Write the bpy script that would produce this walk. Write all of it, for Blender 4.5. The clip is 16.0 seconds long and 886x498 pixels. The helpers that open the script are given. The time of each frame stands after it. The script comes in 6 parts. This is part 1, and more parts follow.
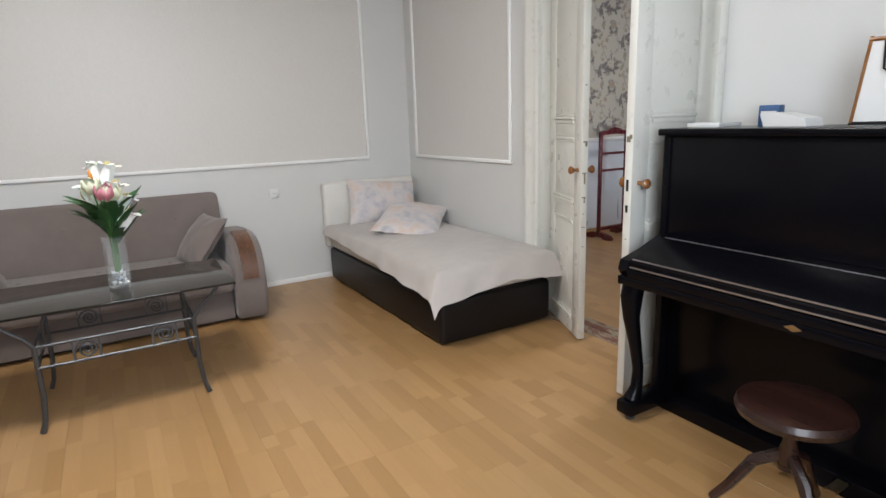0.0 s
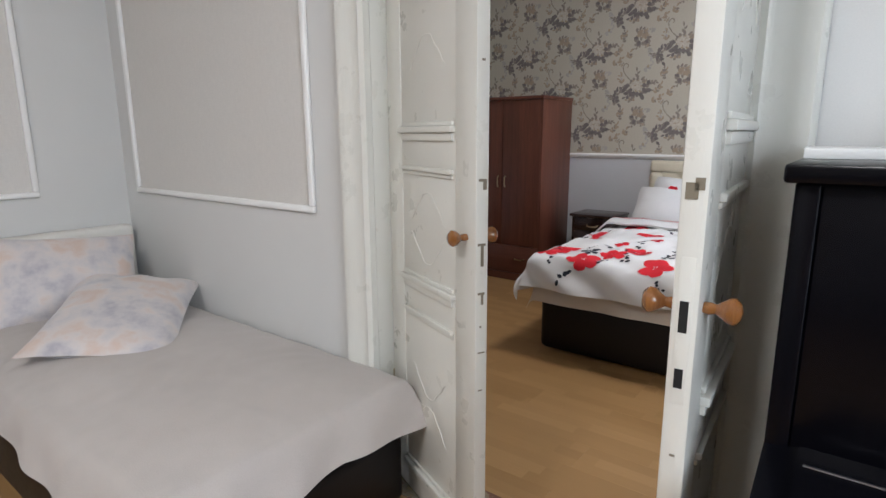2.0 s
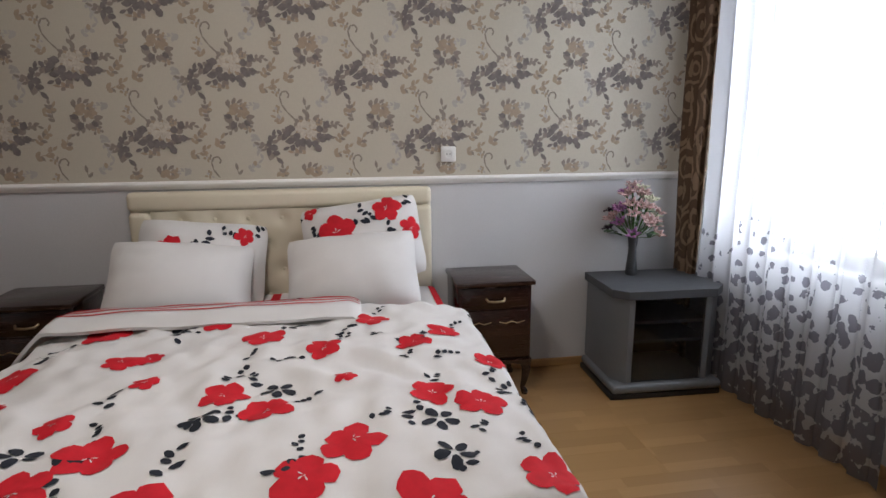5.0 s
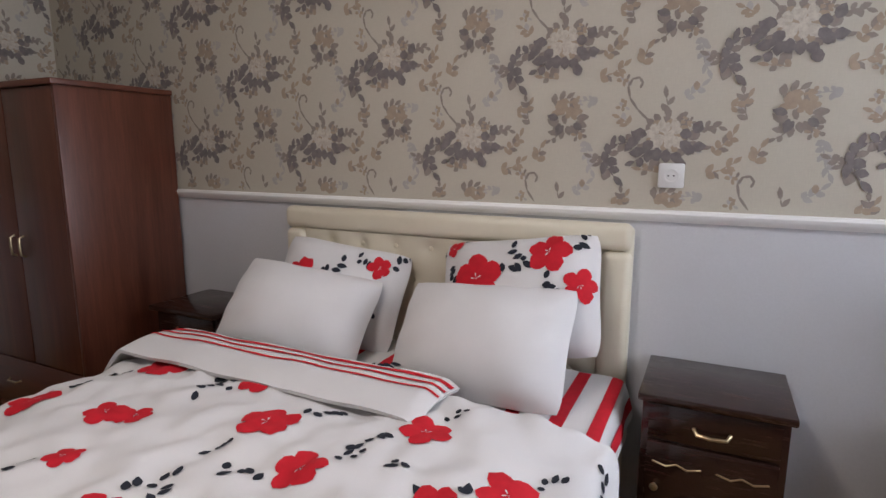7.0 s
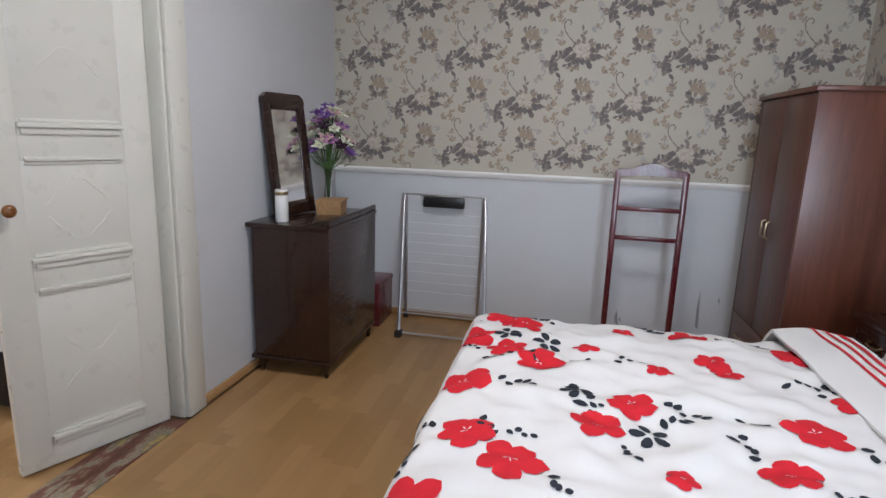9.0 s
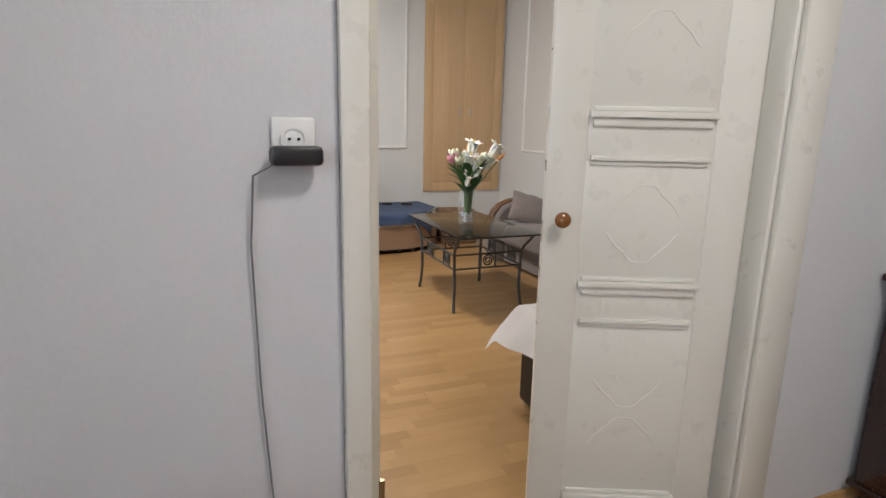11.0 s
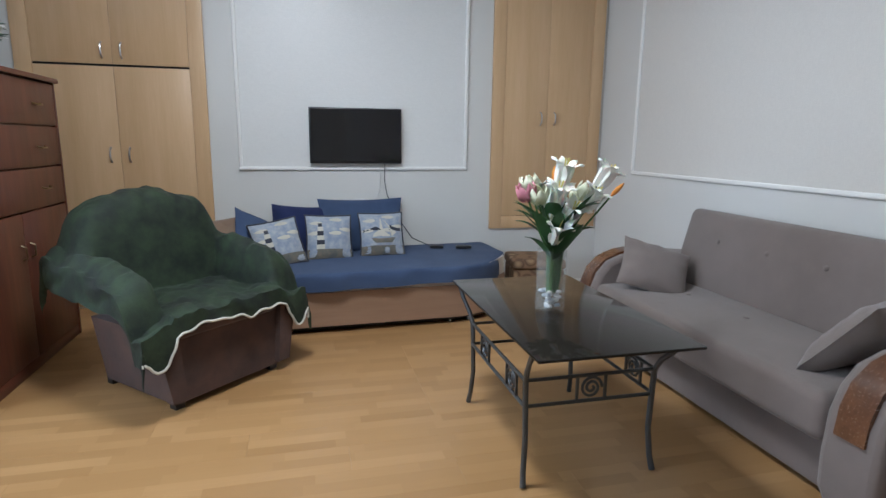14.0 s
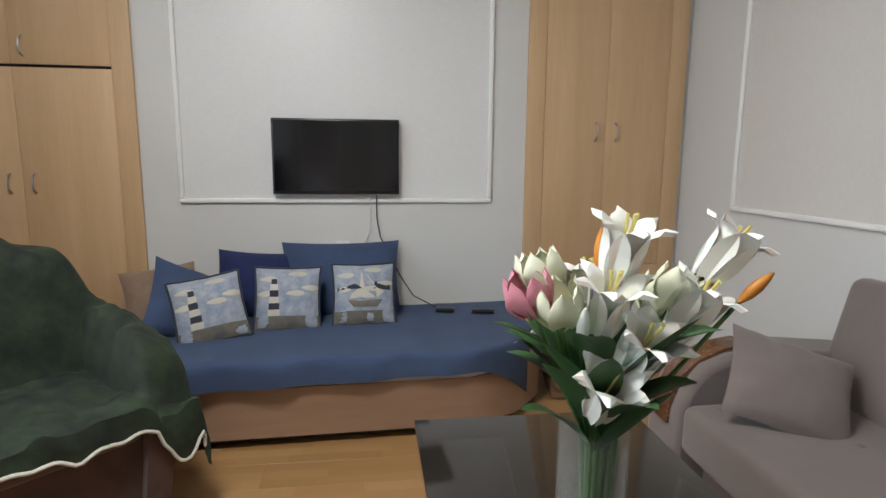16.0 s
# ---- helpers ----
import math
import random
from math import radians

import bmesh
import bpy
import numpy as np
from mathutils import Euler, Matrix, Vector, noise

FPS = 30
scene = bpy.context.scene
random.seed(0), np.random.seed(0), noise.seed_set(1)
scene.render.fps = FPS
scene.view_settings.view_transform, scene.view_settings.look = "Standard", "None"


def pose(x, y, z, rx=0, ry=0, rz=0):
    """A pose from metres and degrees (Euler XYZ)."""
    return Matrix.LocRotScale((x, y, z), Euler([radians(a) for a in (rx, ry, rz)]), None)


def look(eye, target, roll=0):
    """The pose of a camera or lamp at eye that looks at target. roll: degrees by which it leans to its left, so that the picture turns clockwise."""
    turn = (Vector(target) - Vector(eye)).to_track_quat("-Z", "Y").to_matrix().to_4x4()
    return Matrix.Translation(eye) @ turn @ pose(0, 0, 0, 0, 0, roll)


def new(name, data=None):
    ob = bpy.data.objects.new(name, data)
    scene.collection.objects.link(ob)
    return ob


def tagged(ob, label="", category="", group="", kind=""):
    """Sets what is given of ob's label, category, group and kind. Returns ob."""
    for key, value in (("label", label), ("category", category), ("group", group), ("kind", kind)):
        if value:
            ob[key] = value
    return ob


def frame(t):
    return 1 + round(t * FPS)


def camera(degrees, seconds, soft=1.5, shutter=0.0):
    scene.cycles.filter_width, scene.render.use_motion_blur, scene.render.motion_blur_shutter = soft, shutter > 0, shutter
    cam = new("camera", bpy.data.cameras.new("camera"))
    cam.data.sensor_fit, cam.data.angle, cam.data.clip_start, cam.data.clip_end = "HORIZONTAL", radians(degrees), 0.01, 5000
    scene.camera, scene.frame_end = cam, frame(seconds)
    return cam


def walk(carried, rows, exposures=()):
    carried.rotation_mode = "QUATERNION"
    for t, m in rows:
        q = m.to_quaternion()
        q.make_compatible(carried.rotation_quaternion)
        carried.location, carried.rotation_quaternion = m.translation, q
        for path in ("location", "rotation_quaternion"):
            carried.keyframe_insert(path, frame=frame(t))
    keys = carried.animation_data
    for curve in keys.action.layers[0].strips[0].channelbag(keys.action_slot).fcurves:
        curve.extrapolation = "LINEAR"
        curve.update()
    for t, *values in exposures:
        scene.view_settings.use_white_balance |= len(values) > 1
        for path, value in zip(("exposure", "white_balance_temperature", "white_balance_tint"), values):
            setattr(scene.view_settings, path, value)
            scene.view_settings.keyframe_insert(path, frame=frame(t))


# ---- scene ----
cam = camera(76.8, 16.0)
PATH = [
    (0, (-4.941, 2.557, 1.391), (-3.259, 1.571, 0.945), -2.0),
    (0.5, (-4.569, 2.316, 1.379), (-2.952, 1.226, 0.935), -1.9),
    (1, (-4.152, 2.046, 1.388), (-2.551, 0.934, 0.94), -2.0),
    (1.5, (-3.745, 1.747, 1.396), (-2.271, 0.47, 0.953), -1.8),
    (2, (-3.362, 1.447, 1.373), (-2.175, -0.11, 0.967), -0.3),
    (2.5, (-3.036, 1.128, 1.367), (-2.129, -0.609, 0.968), -0.4),
    (3, (-2.882, 0.729, 1.354), (-2.199, -1.109, 0.962), -0.4),
    (3.5, (-2.878, 0.341, 1.43), (-2.49, -1.577, 1.018), -0.6),
    (4, (-2.838, -0.007, 1.435), (-2.95, -1.959, 1.015), -0.5),
    (4.2, (-2.837, -0.108, 1.441), (-3.162, -2.035, 1.014), -0.4),
    (6.3, (-3.397, -1.249, 1.359), (-3.473, -3.216, 1.002), -0.6),
    (6.5, (-3.471, -1.341, 1.368), (-3.259, -3.299, 1.022), -0.4),
    (7, (-3.62, -1.543, 1.381), (-2.76, -3.316, 1.037), 0.1),
    (7.5, (-3.735, -1.698, 1.395), (-2.296, -3.046, 1.057), 1.0),
    (8, (-3.855, -1.841, 1.398), (-2.007, -2.514, 1.033), 1.6),
    (8.5, (-3.973, -1.846, 1.388), (-2.012, -1.917, 1.002), 1.9),
    (9, (-4.105, -1.888, 1.412), (-2.19, -1.484, 1.001), 2.0),
    (9.5, (-4.057, -1.926, 1.417), (-2.277, -1.113, 1.002), 1.9),
    (10, (-3.854, -1.883, 1.396), (-2.403, -0.57, 0.981), 1.6),
    (10.2, (-3.767, -1.799, 1.38), (-2.475, -0.331, 0.957), 1.5),
    (12.3, (-2.929, -0.469, 1.328), (-2.626, 1.463, 0.908), 1.0),
    (12.5, (-2.869, -0.351, 1.328), (-2.577, 1.584, 0.916), 0.9),
    (13, (-2.778, -0.085, 1.323), (-2.484, 1.853, 0.924), 0.9),
    (13.5, (-2.709, 0.124, 1.312), (-2.372, 2.057, 0.925), 0.9),
    (14, (-2.649, 0.446, 1.308), (-2.179, 2.354, 0.932), 0.7),
    (14.5, (-2.554, 0.733, 1.354), (-1.925, 2.596, 0.988), 0.5),
    (15, (-2.355, 1.072, 1.352), (-1.673, 2.918, 0.998), 0.2),
    (15.5, (-2.17, 1.375, 1.348), (-1.54, 3.243, 1.009), 0.2),
    (16, (-2.035, 1.696, 1.334), (-1.781, 3.655, 1.02), 0.5),
]
# seconds, stops, kelvin, tint
EXPOSURES = [(0, 0.08, 6200, 11), (2.0, 0.03, 6050, 12), (2.5, -0.03, 5750, 12), (3.0, -0.08, 5650, 16), (3.5, 0.22, 5200, 13), (4.2, -0.36, 6200, 12), (6.3, -0.66, 6850, 21), (7.0, -0.58, 6600, 19), (8.0, -0.3, 6250, 15), (8.5, -0.04, 6050, 15), (9.0, 0.03, 6100, 13), (10.2, 0.12, 6650, 12), (12.5, 0.12, 5700, 13), (13.0, 0.11, 5400, 8), (14.0, 0.1, 5500, 8), (14.5, 0.08, 5750, 9), (16, 0.05, 6150, 10)]
walk(cam, [(t, look(e, g, r)) for t, e, g, r in PATH], EXPOSURES)

# ---- light ----
world = bpy.data.worlds.new("world")
scene.world = world
world.use_nodes = True
wn = world.node_tree.nodes
sky = wn.new("ShaderNodeTexSky")
sky.sky_type, sky.sun_disc = "NISHITA", False
sky.sun_elevation, sky.sun_rotation = radians(38), radians(20)
wn["Background"].inputs[1].default_value = 0.15
world.node_tree.links.new(sky.outputs[0], wn["Background"].inputs[0])


def area(name, place, target, sx, sy, power, color):
    d = bpy.data.lights.new(name, "AREA")
    d.shape, d.size, d.size_y, d.energy, d.color = "RECTANGLE", sx, sy, power, color
    o = new(name, d)
    o.matrix_world = look(place, target)
    return o


area("bedroom_window_light", (-5.16, -2.88, 1.75), (0, -2.1, 1.0), 0.9, 1.8, 60, (0.80, 0.90, 1.0)).data.spread = radians(125)
area("living_window_light", (-5.46, 2.2, 1.8), (0, 2.2, 1.5), 1.5, 1.9, 62, (0.86, 0.93, 1.0))
area("living_lamp_light", (-2.7, 2.7, 3.0), (-2.7, 2.7, 0), 0.55, 0.55, 68, (1.0, 0.96, 0.90))
area("bedroom_lamp_light", (-2.6, -1.7, 3.0), (-2.6, -1.7, 0), 0.5, 0.5, 38, (1.0, 0.96, 0.90))


# ---- geometry helpers ----
def box(a, b, bevel=0.0, seg=2):
    """An upright box between two corners, with rounded edges."""
    bm = bmesh.new()
    bmesh.ops.create_cube(bm, size=1)
    for v in bm.verts:
        v.co = [a[i] + (b[i] - a[i]) * (v.co[i] + 0.5) for i in range(3)]
    if bevel:
        bmesh.ops.bevel(bm, geom=bm.edges[:], offset=bevel, segments=seg, affect="EDGES", profile=0.5)
    bmesh.ops.recalc_face_normals(bm, faces=bm.faces[:])
    bm.verts.index_update()
    out = [v.co[:] for v in bm.verts], [[v.index for v in f.verts] for f in bm.faces]
    bm.free()
    return out


def tube(pts, r, n=8):
    """A round bar along points; r is one radius or one for each point."""
    pts = [Vector(p) for p in pts]
    rs = r if isinstance(r, (list, tuple)) else [r] * len(pts)
    V, F = [], []
    side = None
    for i, p in enumerate(pts):
        d = (pts[min(i + 1, len(pts) - 1)] - pts[max(i - 1, 0)]).normalized()
        if side is None:
            side = d.orthogonal().normalized()
        side = (side - d * side.dot(d)).normalized()
        up = d.cross(side)
        for k in range(n):
            a = 2 * math.pi * k / n
            V.append((p + (side * math.cos(a) + up * math.sin(a)) * rs[i])[:])
    for i in range(len(pts) - 1):
        for k in range(n):
            F.append((i * n + k, i * n + (k + 1) % n, (i + 1) * n + (k + 1) % n, (i + 1) * n + k))
    F.append(tuple(range(n))[::-1])
    F.append(tuple(range((len(pts) - 1) * n, len(pts) * n)))
    return V, F


def lathe(profile, n=24, c=(0, 0, 0)):
    """A turned body from (radius, height) pairs."""
    V, F = [], []
    for r, z in profile:
        for k in range(n):
            a = 2 * math.pi * k / n
            V.append((c[0] + r * math.cos(a), c[1] + r * math.sin(a), c[2] + z))
    for i in range(len(profile) - 1):
        for k in range(n):
            F.append((i * n + k, i * n + (k + 1) % n, (i + 1) * n + (k + 1) % n, (i + 1) * n + k))
    F.append(tuple(range(n))[::-1])
    F.append(tuple(range((len(profile) - 1) * n, len(profile) * n)))
    return V, F


def sheet(fn, us, vs, thick=0.0):
    """A surface fn(u, v) over a grid; thick gives it a back."""
    V = [tuple(fn(u, v)) for u in us for v in vs]
    m = len(vs)
    F = [(i * m + j, (i + 1) * m + j, (i + 1) * m + j + 1, i * m + j + 1) for i in range(len(us) - 1) for j in range(m - 1)]
    if thick:
        me = bpy.data.meshes.new("tmp")
        me.from_pydata(V, [], F)
        me.update()
        N = [v.normal.copy() for v in me.vertices]
        bpy.data.meshes.remove(me)
        k = len(V)
        V = V + [tuple(Vector(V[i]) - N[i] * thick) for i in range(k)]
        F = F + [tuple(k + q for q in reversed(f)) for f in F]
        L = len(us)
        rim = [i * m for i in range(L)] + [(L - 1) * m + j for j in range(1, m)] + [i * m + m - 1 for i in range(L - 2, -1, -1)] + [j for j in range(m - 2, 0, -1)]
        for q in range(len(rim)):
            a, b = rim[q], rim[(q + 1) % len(rim)]
            F.append((a, a + k, b + k, b))
    return V, F


def slab(outline, axis, lo, hi):
    """An outline in a plane, drawn out along axis (0 x, 1 y, 2 z) from lo to hi."""
    n = len(outline)
    def at(p, d):
        q = list(p)
        q.insert(axis, d)
        return tuple(q)
    V = [at(p, lo) for p in outline] + [at(p, hi) for p in outline]
    F = [tuple(range(n)), tuple(range(2 * n - 1, n - 1, -1))] + [(i, (i + 1) % n, n + (i + 1) % n, n + i) for i in range(n)]
    return V, F


def moved(g, m):
    return [(m @ Vector(v))[:] for v in g[0]], g[1]


def span(a, b, n):
    return [a + (b - a) * i / (n - 1) for i in range(n)]


def mesh(name, geoms, material, smooth=True):
    V, F = [], []
    for v, f in geoms:
        k = len(V)
        V.extend(v)
        F.extend(tuple(k + i for i in q) for q in f)
    me = bpy.data.meshes.new(name)
    me.from_pydata(V, [], F)
    bm = bmesh.new()
    bm.from_mesh(me)
    bmesh.ops.recalc_face_normals(bm, faces=bm.faces[:])
    bm.to_mesh(me)
    bm.free()
    me.materials.append(material)
    if smooth:
        me.shade_smooth()
        me.set_sharp_from_angle(angle=radians(40))
    return me


def part(name, geoms, material, parent=None, label="", smooth=True):
    ob = new(name, mesh(name, geoms if isinstance(geoms, list) else [geoms], material, smooth))
    ob.parent = parent
    return tagged(ob, label)


def thing(name, place, turn, label, category, group="", kind=""):
    ob = new(name)
    ob.empty_display_size = 0.1
    ob.matrix_basis = pose(*place, 0, 0, turn)
    return tagged(ob, label, category, group, kind)


def built(name, geoms, material, label, kind="structure"):
    return tagged(part(name, geoms, material), label, "", "", kind)


# ---- materials ----
class Nodes:
    def __init__(self, name):
        self.m = bpy.data.materials.new(name)
        self.m.use_nodes = True
        self.t = self.m.node_tree
        self.b = self.t.nodes["Principled BSDF"]
        self.co = self.t.nodes.new("ShaderNodeTexCoord").outputs["Object"]

    def node(self, kind, **inputs):
        n = self.t.nodes.new("ShaderNode" + kind)
        for k, v in inputs.items():
            self.put(n.inputs[k.replace("_", " ")], v)
        return n

    def put(self, socket, v):
        if isinstance(v, bpy.types.NodeSocket):
            self.t.links.new(v, socket)
        else:
            socket.default_value = v

    def scaled(self, sx, sy, sz, src=None):
        n = self.node("Mapping", Vector=src or self.co)
        n.inputs["Scale"].default_value = (sx, sy, sz)
        return n.outputs[0]

    def noise(self, scale, detail=4, src=None, rough=0.6):
        n = self.node("TexNoise", Vector=src or self.co, Scale=scale, Detail=detail, Roughness=rough)
        return n.outputs["Fac"]

    def ramp(self, fac, stops):
        n = self.node("ValToRGB", Fac=fac)
        e = n.color_ramp.elements
        while len(e) < len(stops):
            e.new(0.5)
        for el, (p, c) in zip(e, stops):
            el.position, el.color = p, (*c, 1)
        return n.outputs[0]

    def mix(self, fac, a, b, mode="MIX"):
        n = self.t.nodes.new("ShaderNodeMix")
        n.data_type, n.blend_type = "RGBA", mode
        self.put(n.inputs[0], fac)
        self.put(n.inputs[6], a if isinstance(a, bpy.types.NodeSocket) else (*a, 1))
        self.put(n.inputs[7], b if isinstance(b, bpy.types.NodeSocket) else (*b, 1))
        return n.outputs[2]

    def math(self, op, a, b=0.0):
        n = self.t.nodes.new("ShaderNodeMath")
        n.operation = op
        self.put(n.inputs[0], a)
        self.put(n.inputs[1], b)
        return n.outputs[0]

    def bump(self, height, strength, dist=0.01):
        n = self.node("Bump", Height=height, Strength=strength, Distance=dist)
        self.put(self.b.inputs["Normal"], n.outputs[0])

    def end(self, color, rough, **more):
        self.put(self.b.inputs["Base Color"], color if isinstance(color, bpy.types.NodeSocket) else (*color, 1))
        self.put(self.b.inputs["Roughness"], rough)
        for k, v in more.items():
            self.put(self.b.inputs[k.replace("_", " ")], v)
        return self.m


def plaster(name, c, fine=220, bump=0.12, rough=0.6, var=0.06):
    """Painted or papered wall: faint blotches and a fine grain."""
    n = Nodes(name)
    big = n.noise(1.3, 3)
    lo, hi = [v * (1 - var) for v in c], [min(1, v * (1 + var)) for v in c]
    col = n.mix(n.noise(fine, 2), n.ramp(big, [(0.3, lo), (0.7, hi)]), [v * 0.9 for v in c])
    n.bump(n.noise(fine, 3), bump, 0.004)
    return n.end(col, rough)


def linen(name, c, rough=0.5):
    """Woven wallpaper with long fine threads both ways."""
    n = Nodes(name)
    a = n.noise(30, 4, n.scaled(1, 1, 14))
    b = n.noise(30, 4, n.scaled(14, 14, 1))
    w = n.math("MULTIPLY", n.math("ADD", a, b), 0.5)
    col = n.ramp(w, [(0.35, [v * 0.94 for v in c]), (0.65, [min(1, v * 1.05) for v in c])])
    n.bump(w, 0.10, 0.003)
    return n.end(col, rough)


def paint(name, c, rough=0.35, wear=(0.62, 0.58, 0.5), amount=0.72, bump=0.15):
    """Brushed gloss paint with chips and dirt."""
    n = Nodes(name)
    fac = n.ramp(n.noise(6, 8, None, 0.75), [(amount, (0, 0, 0)), (amount + 0.05, (1, 1, 1))])
    tone = n.mix(n.noise(2.5, 3), [v * 0.95 for v in c], c)
    n.bump(n.noise(60, 4, n.scaled(3, 3, 0.5)), bump, 0.003)
    return n.end(n.mix(fac, tone, wear), n.math("ADD", n.math("MULTIPLY", n.noise(12), 0.25), rough - 0.12))


def timber(name, dark, light, axis=2, rough=0.35, scale=14, coat=0.0):
    """Wood with grain drawn along an axis."""
    n = Nodes(name)
    s = [1.0, 1.0, 1.0]
    s[axis] = 0.07
    co = n.scaled(*s)
    wob = n.noise(scale, 6, co, 0.65)
    fine = n.noise(scale * 9, 3, co)
    f = n.math("ADD", n.math("MULTIPLY", wob, 0.75), n.math("MULTIPLY", fine, 0.25))
    col = n.ramp(f, [(0.36, dark), (0.52, [(a + b) / 2 for a, b in zip(dark, light)]), (0.66, light)])
    n.bump(fine, 0.06, 0.003)
    return n.end(col, n.math("ADD", n.math("MULTIPLY", fine, 0.2), rough - 0.1), Coat_Weight=coat)


def cloth(name, c, c2=None, scale=420, bump=0.3, big=5, rough=0.92, sheen=0.25):
    """Woven cloth: threads and slow tone changes."""
    n = Nodes(name)
    c2 = c2 or [v * 0.8 for v in c]
    col = n.mix(n.ramp(n.noise(big, 4), [(0.35, (0, 0, 0)), (0.65, (1, 1, 1))]), c, c2)
    grain = n.noise(scale, 2)
    col = n.mix(n.math("MULTIPLY", grain, 0.3), col, [v * 0.6 for v in c])
    n.bump(grain, bump, 0.003)
    return n.end(col, rough, Sheen_Weight=sheen)


def plain(name, c, rough=0.5, metal=0.0, bump=0.0, **more):
    n = Nodes(name)
    col = n.mix(n.noise(9, 4), [v * 0.88 for v in c], c)
    if bump:
        n.bump(n.noise(150, 3), bump, 0.003)
    return n.end(col, n.math("ADD", n.math("MULTIPLY", n.noise(25), 0.12), max(0.02, rough - 0.06)), Metallic=metal, **more)


def laminate():
    """Three-strip beech laminate: each board has its own tone, strips and grain."""
    n = Nodes("laminate_floor")
    rnd = n.node("ObjectInfo").outputs["Random"]
    sep = n.node("SeparateXYZ", Vector=n.co)
    row = n.math("FLOOR", n.math("MULTIPLY", sep.outputs[1], 15.5))
    shift = n.math("MULTIPLY", n.math("ADD", row, n.math("MULTIPLY", rnd, 13.0)), 0.37)
    col_i = n.math("FLOOR", n.math("MULTIPLY", n.math("ADD", sep.outputs[0], shift), 2.4))
    key = n.node("CombineXYZ", X=row, Y=col_i, Z=n.math("MULTIPLY", rnd, 91.0))
    strip = n.node("TexWhiteNoise", Vector=key.outputs[0]).outputs["Value"]
    off = n.node("VectorMath", Vector=n.co)
    n.put(off.inputs[1], n.node("CombineXYZ", X=n.math("MULTIPLY", strip, 40.0), Y=n.math("MULTIPLY", rnd, 17.0), Z=0.0).outputs[0])
    co = n.scaled(1.2, 16, 1, off.outputs[0])
    grain = n.noise(4, 6, co, 0.65)
    base = n.ramp(strip, [(0.0, (0.305, 0.172, 0.066)), (0.5, (0.35, 0.202, 0.081)), (1.0, (0.395, 0.235, 0.10))])
    col = n.mix(n.ramp(grain, [(0.35, (0, 0, 0)), (0.7, (1, 1, 1))]), base, (0.27, 0.15, 0.062))
    col = n.mix(0.2, base, col)
    n.bump(grain, 0.01, 0.001)
    return n.end(col, 0.32)


def glass(name, c, rough=0.02, ior=1.45):
    n = Nodes(name)
    return n.end(c, rough, Transmission_Weight=1.0, IOR=ior)


M_wall = plaster("living_wallpaper", (0.68, 0.675, 0.65), 260, 0.1, 0.45, 0.03)
M_panel = linen("panel_wallpaper", (0.64, 0.615, 0.575), 0.42)
M_panel_tv = linen("pale_panel_wallpaper", (0.72, 0.72, 0.705), 0.36)
M_bedwall = plaster("bedroom_paint", (0.60, 0.605, 0.62), 120, 0.12, 0.7)
M_paper = linen("floral_wallpaper_ground", (0.49, 0.452, 0.37), 0.55)
M_ceiling = plaster("ceiling_paint", (0.8, 0.79, 0.77), 90, 0.1, 0.8)
M_trim = paint("white_trim", (0.86, 0.855, 0.83), 0.4, (0.68, 0.66, 0.62), 0.8)
M_door = paint("door_paint", (0.69, 0.68, 0.62), 0.3, (0.58, 0.555, 0.49), 0.76, 0.2)
M_floor = laminate()
M_sub = plain("floor_joint", (0.16, 0.09, 0.045), 0.8)
M_skirt = timber("oak_skirting", (0.36, 0.2, 0.08), (0.5, 0.3, 0.13), 0, 0.45)
M_beech = timber("beech_veneer", (0.56, 0.37, 0.195), (0.64, 0.44, 0.25), 2, 0.4, 9)
M_mahog = timber("mahogany_veneer", (0.072, 0.021, 0.012), (0.145, 0.047, 0.026), 2, 0.33, 16)
M_mahog_x = timber("mahogany_veneer_across", (0.072, 0.021, 0.012), (0.145, 0.047, 0.026), 0, 0.33, 16)
M_darkwood = timber("dark_walnut", (0.016, 0.006, 0.0045), (0.036, 0.014, 0.009), 0, 0.25, 12, 0.3)
M_redwood = timber("cherry_stain", (0.06, 0.006, 0.01), (0.13, 0.014, 0.02), 2, 0.28, 18, 0.3)
M_knob = timber("varnished_knob", (0.17, 0.06, 0.015), (0.33, 0.14, 0.04), 2, 0.15, 20, 0.6)
M_black = plain("black_lacquer", (0.0025, 0.0025, 0.004), 0.24, 0, 0, Specular_IOR_Level=0.15)
M_leather = plain("black_brown_leatherette", (0.006, 0.0045, 0.0045), 0.42, 0, 0.15, Specular_IOR_Level=0.3)
M_cream = plain("cream_leatherette", (0.70, 0.64, 0.50), 0.4, 0, 0.12)
M_whitelea = plain("white_leatherette", (0.76, 0.74, 0.68), 0.42, 0, 0.12)
M_iron = plain("wrought_iron", (0.085, 0.09, 0.095), 0.45, 0.6, 0.2)
M_steel = plain("brushed_steel", (0.6, 0.6, 0.62), 0.3, 1.0)
M_brass = plain("aged_brass", (0.45, 0.36, 0.22), 0.35, 1.0)
M_plastic = plain("black_plastic", (0.012, 0.012, 0.014), 0.35)
M_screen = plain("tv_screen", (0.004, 0.004, 0.006), 0.1)
M_whitepl = plain("white_plastic", (0.78, 0.78, 0.76), 0.35)
M_tglass = plain("smoked_glass", (0.020, 0.017, 0.014), 0.03, 0, 0, Specular_IOR_Level=0.36)
M_vglass = glass("vase_glass", (0.93, 0.96, 0.95))
M_clear = plain("clear_vase_glass", (0.80, 0.86, 0.85), 0.04, 0, 0, Alpha=0.07)
M_mirror = plain("mirror", (0.9, 0.9, 0.9), 0.02, 1.0)
